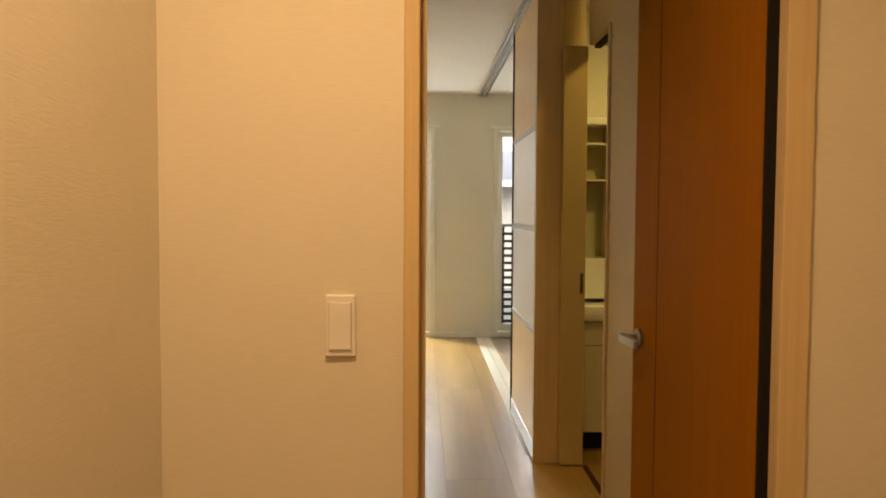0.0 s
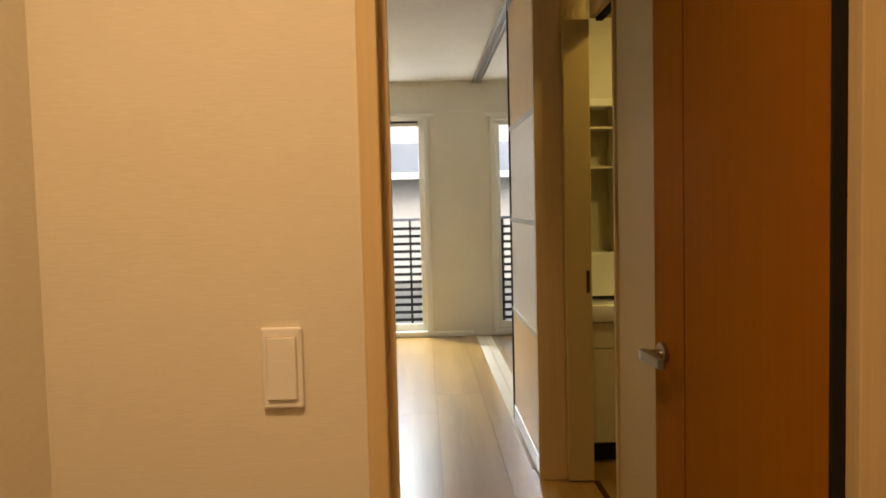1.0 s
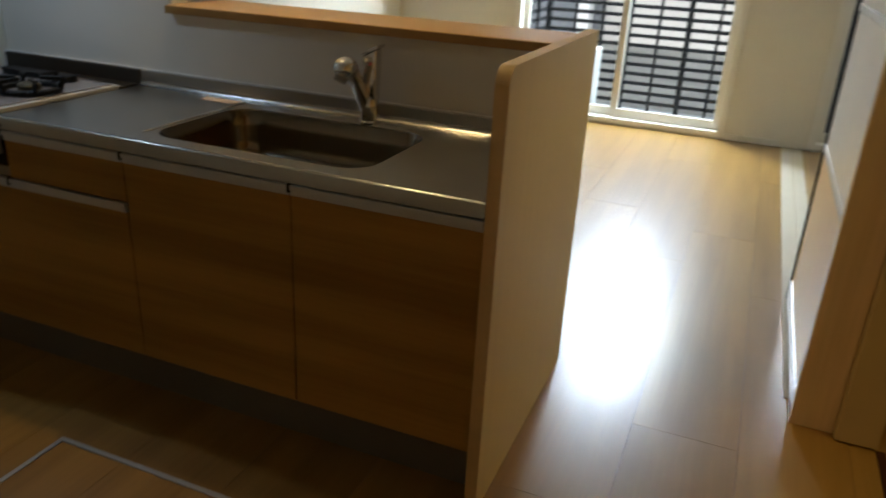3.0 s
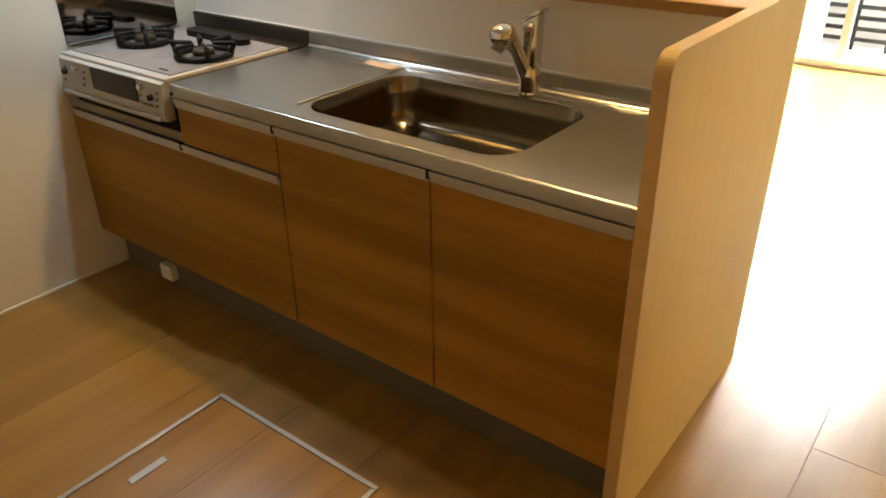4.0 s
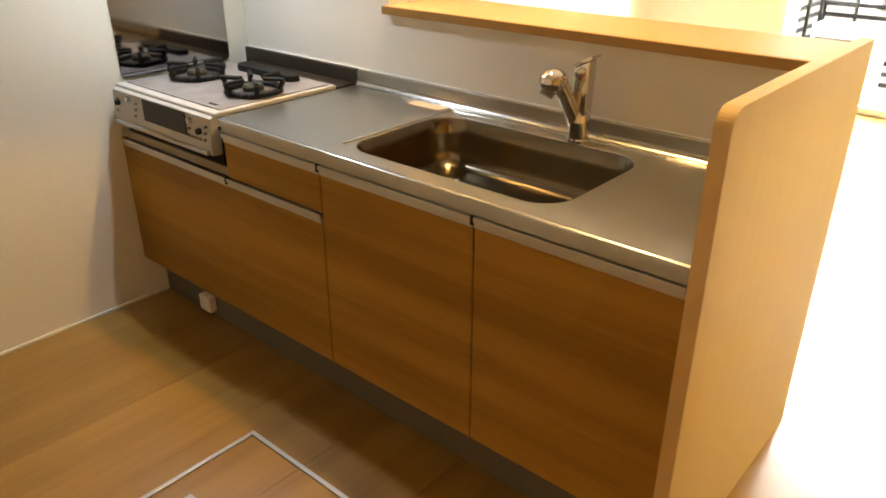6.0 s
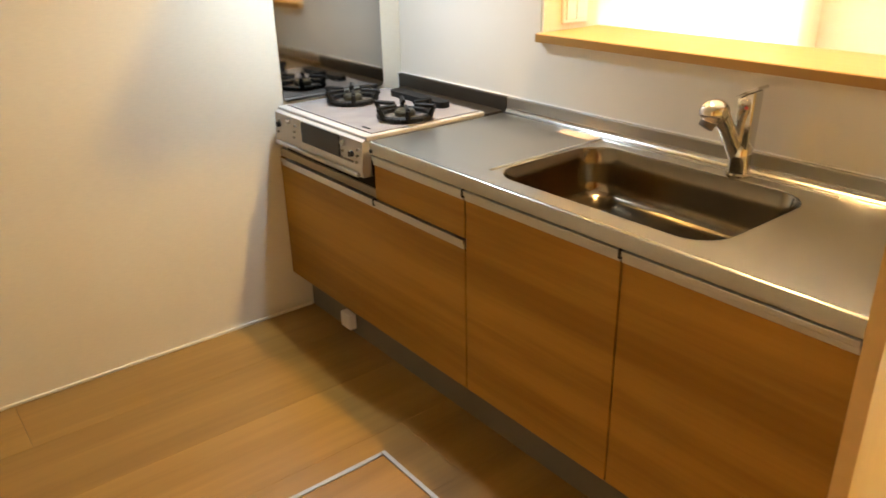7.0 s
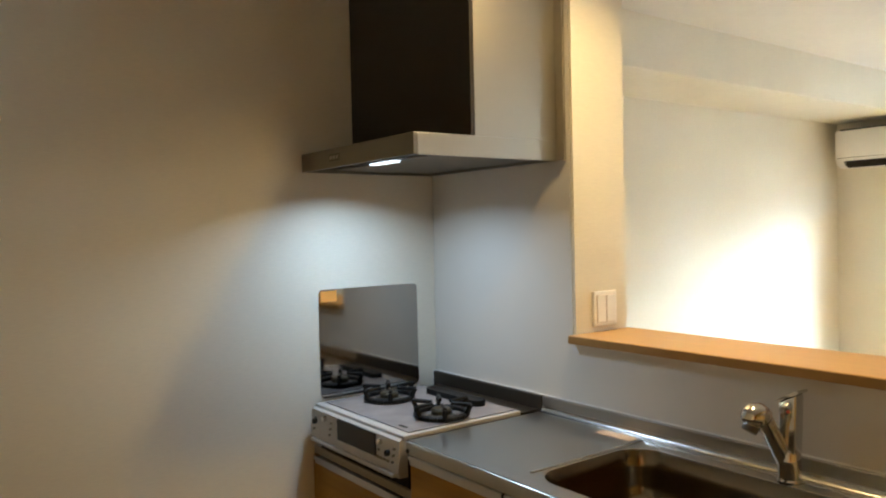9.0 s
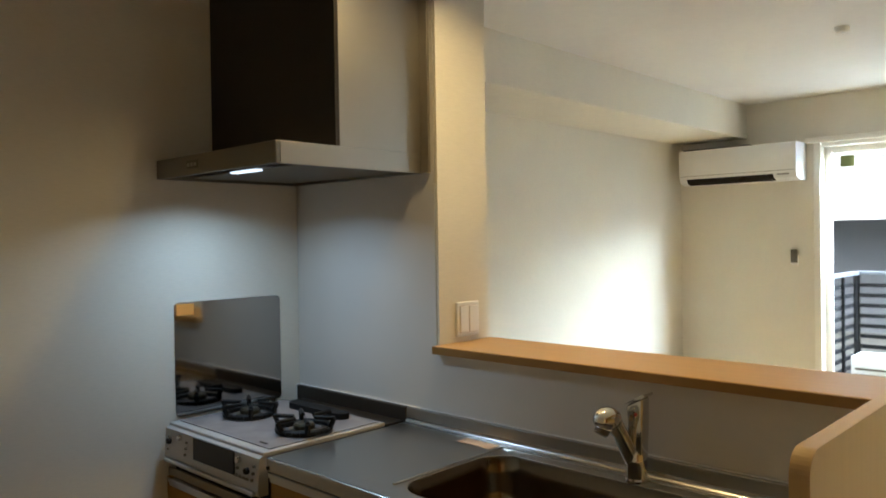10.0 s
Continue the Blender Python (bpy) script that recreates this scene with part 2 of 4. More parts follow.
def bm_turned(profile, at, n=24):
    """A turned body about z: profile of (radius, height)."""
    bm = bmesh.new()
    rings = [[bm.verts.new((at[0] + r * math.cos(a), at[1] + r * math.sin(a), at[2] + h))
              for a in [2 * math.pi * k / n for k in range(n)]] for r, h in profile]
    for lo, hi in zip(rings, rings[1:]):
        for k in range(n):
            bm.faces.new((lo[k], lo[(k + 1) % n], hi[(k + 1) % n], hi[k]))
    bm.faces.new(rings[-1])
    bm.faces.new(rings[0][::-1])
    return bm


def bm_prism(points, a0, a1, axis):
    """A flat outline pushed from a0 to a1 along an axis: x takes (y, z) outlines, y takes (x, z), z takes (x, y)."""
    def at(p, a):
        return {"x": (a, p[0], p[1]), "y": (p[0], a, p[1]), "z": (p[0], p[1], a)}[axis]
    bm = bmesh.new()
    lo = [bm.verts.new(at(p, a0)) for p in points]
    hi = [bm.verts.new(at(p, a1)) for p in points]
    for k in range(len(points)):
        j = (k + 1) % len(points)
        bm.faces.new((lo[k], lo[j], hi[j], hi[k]))
    bm.faces.new(lo[::-1])
    bm.faces.new(hi)
    bmesh.ops.recalc_face_normals(bm, faces=bm.faces)
    return bm


def bm_join(*bms):
    out = bmesh.new()
    for b in bms:
        tmp = bpy.data.meshes.new("tmp")
        b.to_mesh(tmp)
        b.free()
        out.from_mesh(tmp)
        bpy.data.meshes.remove(tmp)
    return out


def mesh_of(name, bm, mat, base=(0, 0, 0), smooth=False):
    bmesh.ops.translate(bm, vec=-Vector(base), verts=bm.verts)
    me = bpy.data.meshes.new(name)
    bm.to_mesh(me)
    bm.free()
    me.materials.append(mat)
    if smooth:
        for p in me.polygons:
            p.use_smooth = True
        me.set_sharp_from_angle(angle=radians(35))
    return me


def thing(name, base, label, category, group="", kind=""):
    ob = new(name)
    ob.location = base
    ob.empty_display_size = 0.1
    base_of[ob] = base
    return tagged(ob, label, category, group, kind)


def part(name, bm, mat, parent, label="", smooth=False):
    base = base_of[parent]
    ob = new(name, mesh_of(name, bm, mat, base, smooth))
    ob.parent = parent
    base_of[ob] = base
    return tagged(ob, label)


def solo(name, bm, mat, label, category, base=(0, 0, 0), kind="", group="", smooth=False):
    ob = new(name, mesh_of(name, bm, mat, base, smooth))
    ob.location = base
    base_of[ob] = base
    return tagged(ob, label, category, group, kind)


def wall(name, bm, mat=None, label="white embossed wallpaper wall"):
    return solo(name, bm, mat or M_WALL, label, "wall", kind="structure")


def rounded(cx, cy, hx, hy, r, n=8):
    pts = []
    for sx, sy, a0 in ((1, 1, 0), (-1, 1, 90), (-1, -1, 180), (1, -1, 270)):
        for k in range(n + 1):
            a = radians(a0 + 90 * k / n)
            pts.append((cx + sx * (hx - r) + r * math.cos(a), cy + sy * (hy - r) + r * math.sin(a)))
    return pts


# ---- plan ----
CEIL = 2.42
XL, XLIV = -2.10, -2.43
YB, YB2 = 2.05, 2.30
YFAR = 6.07
XPASS = 0.978
XR = 3.3

# ---- structure ----
floor = solo("floor", bm_join(bm_box(XLIV - 0.12, XR + 0.1, 0.0, YFAR + 0.15, -0.12, -0.008), bm_box(-0.43, 1.27, -2.6, 0.0, -0.12, -0.008)), M_FLOORBASE, "warm oak laminate plank floor with a soft sheen", "floor", kind="structure")

wall("ceiling", bm_join(bm_box(XLIV - 0.12, XR + 0.1, 0.0, YFAR + 0.15, CEIL, CEIL + 0.1), bm_box(-0.43, 1.27, -2.6, 0.0, CEIL, CEIL + 0.1)), M_CEIL, "flat white papered ceiling")
tagged(bpy.data.objects["ceiling"], category="ceiling")
wall("wall_kitchen_side", bm_box(XL - 0.45, XL, 0.045, YB2, 0, CEIL))
wall("wall_living_side", bm_box(XLIV - 0.12, XLIV, YB2, YFAR, 0, CEIL))
wall("wall_kitchen_back", bm_box(XL, -1.33, YB + 0.006, YB2, 0, CEIL))
wall("wall_counter", bm_box(-1.33, -0.03, YB + 0.006, YB2 - 0.02, 0, 1.058), None, "white half-height wall behind the kitchen worktop")
solo("wall_panel", bm_prism([(XL + 0.002, 0.80), (-0.032, 0.80), (-0.032, 1.056), (-1.334, 1.056), (-1.334, CEIL - 0.001), (XL + 0.002, CEIL - 0.001)], YB, YB + 0.005, "y"), M_KPANEL, "glossy pale grey kitchen wall panel", "wall panel", kind="structure")
solo("beam", bm_box(XLIV, -1.89, YB2 + 0.001, YFAR, 2.165, CEIL), M_WALL, "white papered beam under the ceiling", "beam", kind="structure")

# wall with the doorway, hall side
wall("wall_doorway", bm_join(bm_box(XL - 0.45, 0.100, 0.0, 0.13, 0, CEIL), bm_box(XL, -0.90, 0.13, 0.19, 0, CEIL), bm_box(0.100, 0.1455, 0.0, 0.050, 0, CEIL),
                             bm_box(0.915, XR, 0.0, 0.13, 0, CEIL), bm_box(0.1455, 0.915, 0.0, 0.13, 2.08, CEIL)))
wall("wall_hall_side", bm_box(-0.43, -0.306, -2.6, 0.0, 0, CEIL))
wall("wall_hall_other", bm_box(1.15, 1.27, -2.6, 0.0, 0, CEIL))
wall("wall_hall_end", bm_box(-0.306, 1.15, -2.6, -2.5, 0, CEIL))

# passage, washroom, bedroom
wall("wall_passage", bm_join(bm_box(XPASS, XPASS + 0.09, 0.13, 1.80, 0, CEIL), bm_box(XPASS, XPASS + 0.09, 1.80, 2.215, 2.05, CEIL)), M_CREAM, "cream papered passage wall beside the washroom opening")
wall("wall_partition_end", bm_box(0.745, XPASS, 2.288, 2.40, 0, CEIL), M_CREAM, "cream wall end at the partition")
wall("wall_washroom_back", bm_box(XPASS, XR, 2.96, 3.06, 0, CEIL), None)
wall("wall_washroom_inner", bm_box(0.85, XPASS, 2.40, 3.06, 0, CEIL), None)
wall("wall_east", bm_box(XR, XR + 0.1, 0.13, YFAR, 0, CEIL), None)

# far wall with two window openings
W1 = (-1.375, 0.275)
W2 = (0.93, 2.58)
ZW0, ZW1 = 0.035, 2.085
wall("wall_far", bm_join(bm_box(XLIV - 0.12, W1[0], YFAR, YFAR + 0.15, 0, CEIL), bm_box(W1[1], W2[0], YFAR, YFAR + 0.15, 0, CEIL), bm_box(W2[1], XR + 0.1, YFAR, YFAR + 0.15, 0, CEIL),
                         bm_box(W1[0], W1[1], YFAR, YFAR + 0.15, ZW1, CEIL), bm_box(W2[0], W2[1], YFAR, YFAR + 0.15, ZW1, CEIL),
                         bm_box(W1[0], W1[1], YFAR, YFAR + 0.15, -0.12, ZW0 - 0.02), bm_box(W2[0], W2[1], YFAR, YFAR + 0.15, -0.12, ZW0 - 0.02)))


def sliding_window(name, x0, x1, label):
    """A two-leaf sliding balcony window with casing, track and glass."""
    w = thing(name, (x0, YFAR, 0), label, "window", kind="structure")
    c = 0.036
    for a, b in ((x0 - c, x0 + 0.012), (x1 - 0.012, x1 + c)):
        part("window_frame", bm_box(a, b, YFAR - 0.018, YFAR + 0.12, ZW0 - 0.02, ZW1 + c, 0.004), M_SASH, w)
    part("window_frame", bm_box(x0 - c - 0.05, x1 + c + 0.05, YFAR - 0.035, YFAR - 0.0015, ZW1 - 0.002, ZW1 + 0.035, 0.005), M_SASH, w)
    part("window_frame", bm_box(x0 + 0.012, x1 - 0.012, YFAR + 0.002, YFAR + 0.12, ZW1 - 0.03, ZW1, 0.003), M_SASH, w)
    part("window_sill", bm_box(x0 + 0.012, x1 - 0.012, YFAR - 0.018, YFAR + 0.14, ZW0 - 0.02, ZW0 + 0.02, 0.004), M_SASH, w)
    part("track", bm_box((x0 + x1) / 2, x1 - 0.06, YFAR + 0.010, YFAR + 0.022, ZW1 - 0.048, ZW1 - 0.030), M_SHADOWGAP, w, "dark upper track")
    mid = (x0 + x1) / 2
    for a, b, y in ((x0 + 0.012, mid + 0.025, YFAR + 0.075), (mid - 0.025, x1 - 0.012, YFAR + 0.035)):
        s = 0.048
        leaf = part("window_leaf", bm_join(bm_box(a, a + s, y, y + 0.03, ZW0 + 0.021, ZW1 - 0.031, 0.003), bm_box(b - s, b, y, y + 0.03, ZW0 + 0.021, ZW1 - 0.031, 0.003),
                                           bm_box(a + s, b - s, y, y + 0.03, ZW0 + 0.021, ZW0 + 0.09, 0.003), bm_box(a + s, b - s, y, y + 0.03, ZW1 - 0.075, ZW1 - 0.031, 0.003)), M_SASH, w)
        g = part("pane", bm_box(a + s - 0.004, b - s + 0.004, y + 0.012, y + 0.017, ZW0 + 0.086, ZW1 - 0.071), M_GLASS, leaf, "clear glass pane")
        g.visible_shadow = False
    part("latch", bm_box(mid - 0.008, mid + 0.012, YFAR + 0.022, YFAR + 0.034, 1.0, 1.07, 0.003), M_BLACK, w, "small dark latch")
    return w


win1 = sliding_window("window_1", W1[0], W1[1], "tall two-leaf sliding balcony window with cream sashes")
part("sticker", bm_box(-1.255, -1.165, YFAR + 0.070, YFAR + 0.0745, 1.905, 1.985), M_GREENSTICKER, win1, "small square green sticker")
sliding_window("window_2", W2[0], W2[1], "tall sliding bedroom window with cream sashes")

# baseboards
for a in ((XL, XL + 0.008, 0.19, 1.56), ):
    solo("baseboard", bm_box(*a, 0.0005, 0.010, 0.001), M_WALL, "thin white floor moulding along the wall", "baseboard", kind="structure")
solo("baseboard", bm_box(XLIV, XLIV + 0.012, YB2, YFAR, 0.0005, 0.05, 0.003), M_WHITE, "white baseboard along the living room wall", "baseboard", kind="structure")
solo("baseboard", bm_box(0.312, 0.70, YFAR - 0.012, YFAR, 0.0005, 0.05, 0.003), M_SASH, "cream baseboard under the far wall", "baseboard", kind="structure")

# door frame
frame_t = thing("door_frame", (0.5, 0, 0), "light wood door casing round the doorway", "door frame", kind="structure")
part("casing", bm_join(bm_box(0.146, 0.175, -0.012, 0.036, 0, 2.08, 0.003), bm_box(0.146, 0.188, 0.0365, 0.050, 0, 2.08, 0.002)), M_TRIM, frame_t)
part("casing", bm_join(bm_box(0.857, 0.912, -0.012, 0.027, 0, 2.08, 0.003), bm_box(0.873, 0.912, 0.0275, 0.125, 0, 2.08, 0.002)), M_TRIM, frame_t)
part("casing", bm_box(0.189, 0.856, -0.012, 0.125, 2.04, 2.08, 0.003), M_TRIM, frame_t)
# Black block fills the hinge gap, standing in for the shade inside it.
part("gasket", bm_box(0.8385, 0.8725, 0.0278, 0.0378, 0, 2.04), M_SHADOWGAP, frame_t, "black fill painted as shade in the hinge gap")

# open door leaf
hinge, latch = Vector((0.871, 0.042, 0)), Vector((0.811, 0.694, 0))
length = (latch - hinge).length
door = new("door_1")
door.empty_display_size = 0.1
base_of[door] = (0, 0, 0)
tagged(door, "brown wooden door standing open with a lever handle", "door", kind="structure")
part("leaf", bm_join(bm_box(0, length - 0.162, 0, 0.034, 0.008, 2.03, 0.002), bm_box(length - 0.155, length, 0, 0.034, 0.008, 2.03, 0.002)), M_DOOR, door)
part("groove", bm_box(length - 0.1625, length - 0.1545, 0.004, 0.032, 0.010, 2.028), M_GROOVE, door, "dark vertical groove")
handle = part("handle", bm_join(bm_rod((length - 0.055, 0.044, 0.905), (length - 0.055, 0.034, 0.905), 0.025), bm_rod((length - 0.055, 0.085, 0.905), (length - 0.055, 0.042, 0.905), 0.010)), M_SATIN, door, "satin metal lever handle", True)
part("lever", bm_prism([(length - 0.04, 0.076), (length - 0.07, 0.074), (length - 0.165, 0.082), (length - 0.175, 0.090), (length - 0.165, 0.096), (length - 0.06, 0.094), (length - 0.04, 0.090)], 0.895, 0.916, "z"), M_SATIN, handle)
d = (latch - hinge).normalized()
door.matrix_world = Matrix.Translation(hinge) @ Matrix(((d.x, -d.y, 0, 0), (d.y, d.x, 0, 0), (0, 0, 1, 0), (0, 0, 0, 1)))

# ---- passage side: posts, washroom opening, partition ----
solo("wall_post", bm_box(0.736, 0.860, 2.266, 2.2875, 0.0, CEIL, 0.002), M_PANELWOOD, "light wood post at the end of the partition", "post", kind="structure")
sd = thing("sliding_door", (0.9, 2.25, 0), "cream sliding washroom door slid half open with a dark pull", "door")
part("leaf", bm_box(0.861, XPASS - 0.001, 2.225, 2.265, 0.006, 2.05, 0.003), M_CREAM, sd)
part("pull", bm_box(0.952, 0.966, 2.2215, 2.2255, 0.855, 0.955, 0.003), M_BRASS, sd, "recessed dark metal pull")
trk = thing("door_track", (XPASS, 2.0, 2.05), "dark ceiling track over the washroom opening", "door track", kind="structure")
part("rail", bm_box(XPASS + 0.025, XPASS + 0.055, 1.805, 2.21, 2.036, 2.0495), M_SHADOWGAP, trk)
jb = thing("opening_trim", (XPASS, 1.8, 0), "light wood trim round the washroom opening", "door frame", kind="structure")
part("jamb", bm_box(XPASS - 0.012, XPASS + 0.10, 1.780, 1.8025, 0.0, 2.05, 0.003), M_TRIM, jb)
part("threshold", bm_box(XPASS - 0.004, XPASS + 0.020, 1.803, 2.224, 0.0005, 0.006), M_GROOVE, jb, "dark threshold strip")

XP = 0.736


def partition_leaf(y0, y1, x):
    p = thing("sliding_partition", (x, y0, 0), "tall sliding partition with wood and frosted white panels in aluminium rails", "sliding door")
    for za, zb, mat, lab in ((0.10, 0.640, M_PANELWOOD, "light wood panel"), (0.668, 1.155, M_WHITEPANEL, "frosted white panel"),
                             (1.183, 1.660, M_WHITEPANEL, "frosted white panel"), (1.688, 2.335, M_PANELWOOD, "light wood panel")):
        part("panel", bm_box(x + 0.006, x + 0.022, y0 + 0.012, y1 - 0.012, za, zb), mat, p, lab)
    for za, zb in ((0.640, 0.668), (1.155, 1.183), (1.660, 1.688), (2.335, 2.385)):
        part("rail", bm_box(x, x + 0.028, y0 + 0.012, y1 - 0.012, za, zb, 0.003), M_ALU, p)
    part("kick_rail", bm_box(x, x + 0.028, y0 + 0.012, y1 - 0.012, 0.012, 0.10, 0.003), M_ALU, p, "aluminium bottom rail")
    part("stile", bm_box(x, x + 0.028, y0, y0 + 0.012, 0.012, 2.385, 0.002), M_ALU, p)
    part("stile", bm_box(x - 0.002, x + 0.030, y1 - 0.012, y1 + 0.006, 0.012, 2.385, 0.002), M_FENCE, p, "dark edge seal")
    return p


partition_leaf(2.290, 3.215, XP)
partition_leaf(2.402, 3.300, XP + 0.045)
ct = thing("ceiling_track", (0.8, 4.2, CEIL), "grey aluminium ceiling track of the partition", "track", kind="structure")
for k in range(2):
    xx = XP - 0.004 + 0.045 * k
    part("channel", bm_join(bm_box(xx, xx + 0.036, 2.41, YFAR - 0.01, CEIL - 0.010, CEIL - 0.0005), bm_box(xx, xx + 0.005, 2.41, YFAR - 0.01, CEIL - 0.030, CEIL - 0.010), bm_box(xx + 0.031, xx + 0.036, 2.41, YFAR - 0.01, CEIL - 0.030, CEIL - 0.010)), M_ALU, ct)
ft = thing("floor_track", (0.8, 4.2, 0), "pale flush floor track of the sliding partition", "track", kind="structure")
for k in range(2):
    xx = XP - 0.014 + 0.072 * k
    part("strip", bm_box(xx, xx + 0.070, 2.41, YFAR - 0.02, 0.0006, 0.004, 0.001), M_TRACK, ft)

# ---- kitchen unit ----
YF = 1.487
cab = thing("kitchen_cabinet", (-1.05, 1.75, 0), "oak-laminate kitchen base cabinet with slab doors and aluminium grips", "cabinet")
part("body", bm_join(bm_box(XL + 0.006, -0.032, YF + 0.020, YB - 0.006, 0.165, 0.62), bm_box(-1.462, -0.032, YF + 0.020, 1.535, 0.62, 0.762),
                     bm_box(-1.462, -1.04, 1.535, YB - 0.006, 0.62, 0.762)), M_SHADOWGAP, cab)
part("plinth", bm_box(XL + 0.006, -0.032, 1.565, 1.585, 0.0, 0.165), M_PLINTH, cab, "dark grey recessed plinth")


def front(x0, x1, z0, z1, grip=True):
    f = part("door", bm_box(x0, x1, YF, YF + 0.019, z0, z1, 0.0015), M_CAB, cab, "oak-laminate slab front")
    if grip:
        part("grip", bm_join(bm_box(x0, x1, YF - 0.004, YF + 0.019, z1 + 0.001, z1 + 0.022, 0.002), bm_box(x0, x1, YF - 0.009, YF - 0.003, z1 + 0.015, z1 + 0.029, 0.002)), M_ALU, f, "aluminium grip rail")


front(-0.520, -0.034, 0.168, 0.7455)
front(-1.032, -0.524, 0.168, 0.7455)
front(-1.458, -1.036, 0.6365, 0.7455)
front(XL + 0.028, -1.036, 0.168, 0.606)
for x, z in ((-0.522, 0.7455), (-1.034, 0.7455), (-1.462, 0.606)):
    part("end_stop", bm_box(x - 0.004, x + 0.004, YF - 0.0105, YF + 0.002, z + 0.010, z + 0.0305, 0.001), M_BLACK, cab, "small black grip end stop")
part("filler", bm_box(XL + 0.006, XL + 0.026, YF + 0.002, YF + 0.019, 0.168, 0.634), M_CAB, cab)

part("under_hob_strip", bm_box(XL + 0.006, -1.462, 1.4935, 1.4995, 0.6355, 0.664, 0.001), M_STRIP, cab, "plain beige strip under the hob")

# worktop with pressed sink
top = thing("worktop", (-0.75, 1.75, 0.78), "brushed stainless steel worktop with a pressed-in sink", "worktop")
ZT = 0.815
X0, X1, Y0, Y1 = -1.468, -0.033, 1.490, YB - 0.016
SX, SY, HX, HY, SR = -0.683, 1.752, 0.322, 0.204, 0.085
bm = bmesh.new()
inner = rounded(SX, SY, HX, HY, SR, 10)
outer = []
for px, py in inner:
    dx, dy = px - SX, py - SY
    k = min((X1 - SX) / dx if dx > 1e-6 else ((X0 - SX) / dx if dx < -1e-6 else 1e9), (Y1 - SY) / dy if dy > 1e-6 else ((Y0 - SY) / dy if dy < -1e-6 else 1e9))
    outer.append([SX + dx * k, SY + dy * k])
for cx, cy in ((X0, Y0), (X0, Y1), (X1, Y0), (X1, Y1)):
    near = min(range(len(outer)), key=lambda i: (outer[i][0] - cx) ** 2 + (outer[i][1] - cy) ** 2)
    outer[near] = [cx, cy]
rings = [[bm.verts.new((x, y, ZT)) for x, y in outer]]
for grow, z in ((0.006, 0.0), (0.001, -0.0015), (-0.003, -0.006), (-0.010, -0.050), (-0.017, -0.095), (-0.023, -0.118), (-0.032, -0.132), (-0.048, -0.140), (-0.070, -0.143)):
    rings.append([bm.verts.new((x, y, ZT + z)) for x, y in rounded(SX, SY, HX + grow, HY + grow, max(0.03, SR + grow), 10)])
for k, (lo, hi) in enumerate(zip(rings, rings[1:])):
    if k >= 2:
        continue
    for i in range(len(lo)):
        j = (i + 1) % len(lo)
        bm.faces.new((lo[i], lo[j], hi[j], hi[i]))
sheet = bm
bowl = bmesh.new()
rr = [[bowl.verts.new(v.co) for v in ring] for ring in rings[2:]]
for lo, hi in zip(rr, rr[1:]):
    for i in range(len(lo)):
        j = (i + 1) % len(lo)
        bowl.faces.new((lo[i], lo[j], hi[j], hi[i]))
bowl.faces.new(rr[-1])
for v in [v for ring in rings[3:] for v in ring]:
    bm.verts.remove(v)
lip = bm_prism([(Y0, ZT - 0.0003), (Y0 - 0.0035, ZT - 0.0008), (Y0 - 0.0062, ZT - 0.0022), (Y0 - 0.0080, ZT - 0.0044), (Y0 - 0.009, ZT - 0.0075), (Y0 - 0.009, ZT - 0.037), (Y0 - 0.007, ZT - 0.0395), (Y0 + 0.02, ZT - 0.0395), (Y0 + 0.02, ZT - 0.001)], X0, X1, "x")
part("sheet", sheet, M_STEEL, top)
part("front_edge", lip, M_LIP, top, "", True)
part("end_edge", bm_box(X0 - 0.004, X0, Y0, Y1, ZT - 0.031, ZT - 0.0005), M_STEEL, top)
part("sink", bowl, M_BOWLSHADED, top, "deep stainless sink bowl", True)
part("bead", bm_join(bm_box(-1.024, -1.014, 1.560, 2.000, ZT - 0.001, ZT + 0.0035, 0.002), bm_box(-1.014, -0.330, 1.993, 2.003, ZT - 0.001, ZT + 0.0035, 0.002)), M_CHROME, top, "raised drip bead")
part("upstand", bm_box(X0, X1, Y1, YB - 0.001, ZT - 0.04, 0.866, 0.003), M_STEEL, top, "stainless upstand along the wall")
cove = [(Y1 - 0.016 + 0.016 * math.sin(radians(a)), ZT + 0.0165 - 0.016 * math.cos(radians(a))) for a in range(0, 91, 15)]
part("cove", bm_prism(cove + [(Y1 - 0.0002, ZT - 0.002), (Y1 - 0.016, ZT - 0.002)], X0, X1, "x"), M_LIP, top, "curved steel joint", True)
# Upstand's stretch behind the hob, the burners' dark reflection painted into its colour.
part("back_guard", bm_box(XL + 0.006, X0 - 0.001, Y1 - 0.002, YB - 0.001, ZT - 0.04, 0.866, 0.003), M_STEELDARKENED, top, "steel upstand behind the hob, burner reflection painted dark")
part("seal", bm_box(XL + 0.006, X1, YB - 0.006, YB - 0.0005, 0.8662, 0.8695, 0.001), M_WHITE, top, "thin white strip on the upstand edge")
part("seal", bm_box(XL + 0.0022, XL + 0.0055, YB - 0.018, YB - 0.0005, ZT - 0.02, 0.8695), M_WHITE, top, "thin white strip on the upstand edge")
part("end_cap", bm_rod((-1.4615, 1.4785, 0.787), (-1.4615, 1.484, 0.787), 0.006, n=12), M_BLACK, top, "small black plug")
drain = part("drain", bm_turned([(0.062, 0.0), (0.060, 0.004), (0.046, 0.005), (0.042, 0.002), (0.010, 0.001)], (-0.865, 1.79, ZT - 0.1425), 28), M_CHROME, top, "round chrome drain cover", True)
part("overflow", bm_rod((-0.942, 1.952, 0.800), (-0.942, 1.962, 0.800), 0.007), M_CHROME, top)

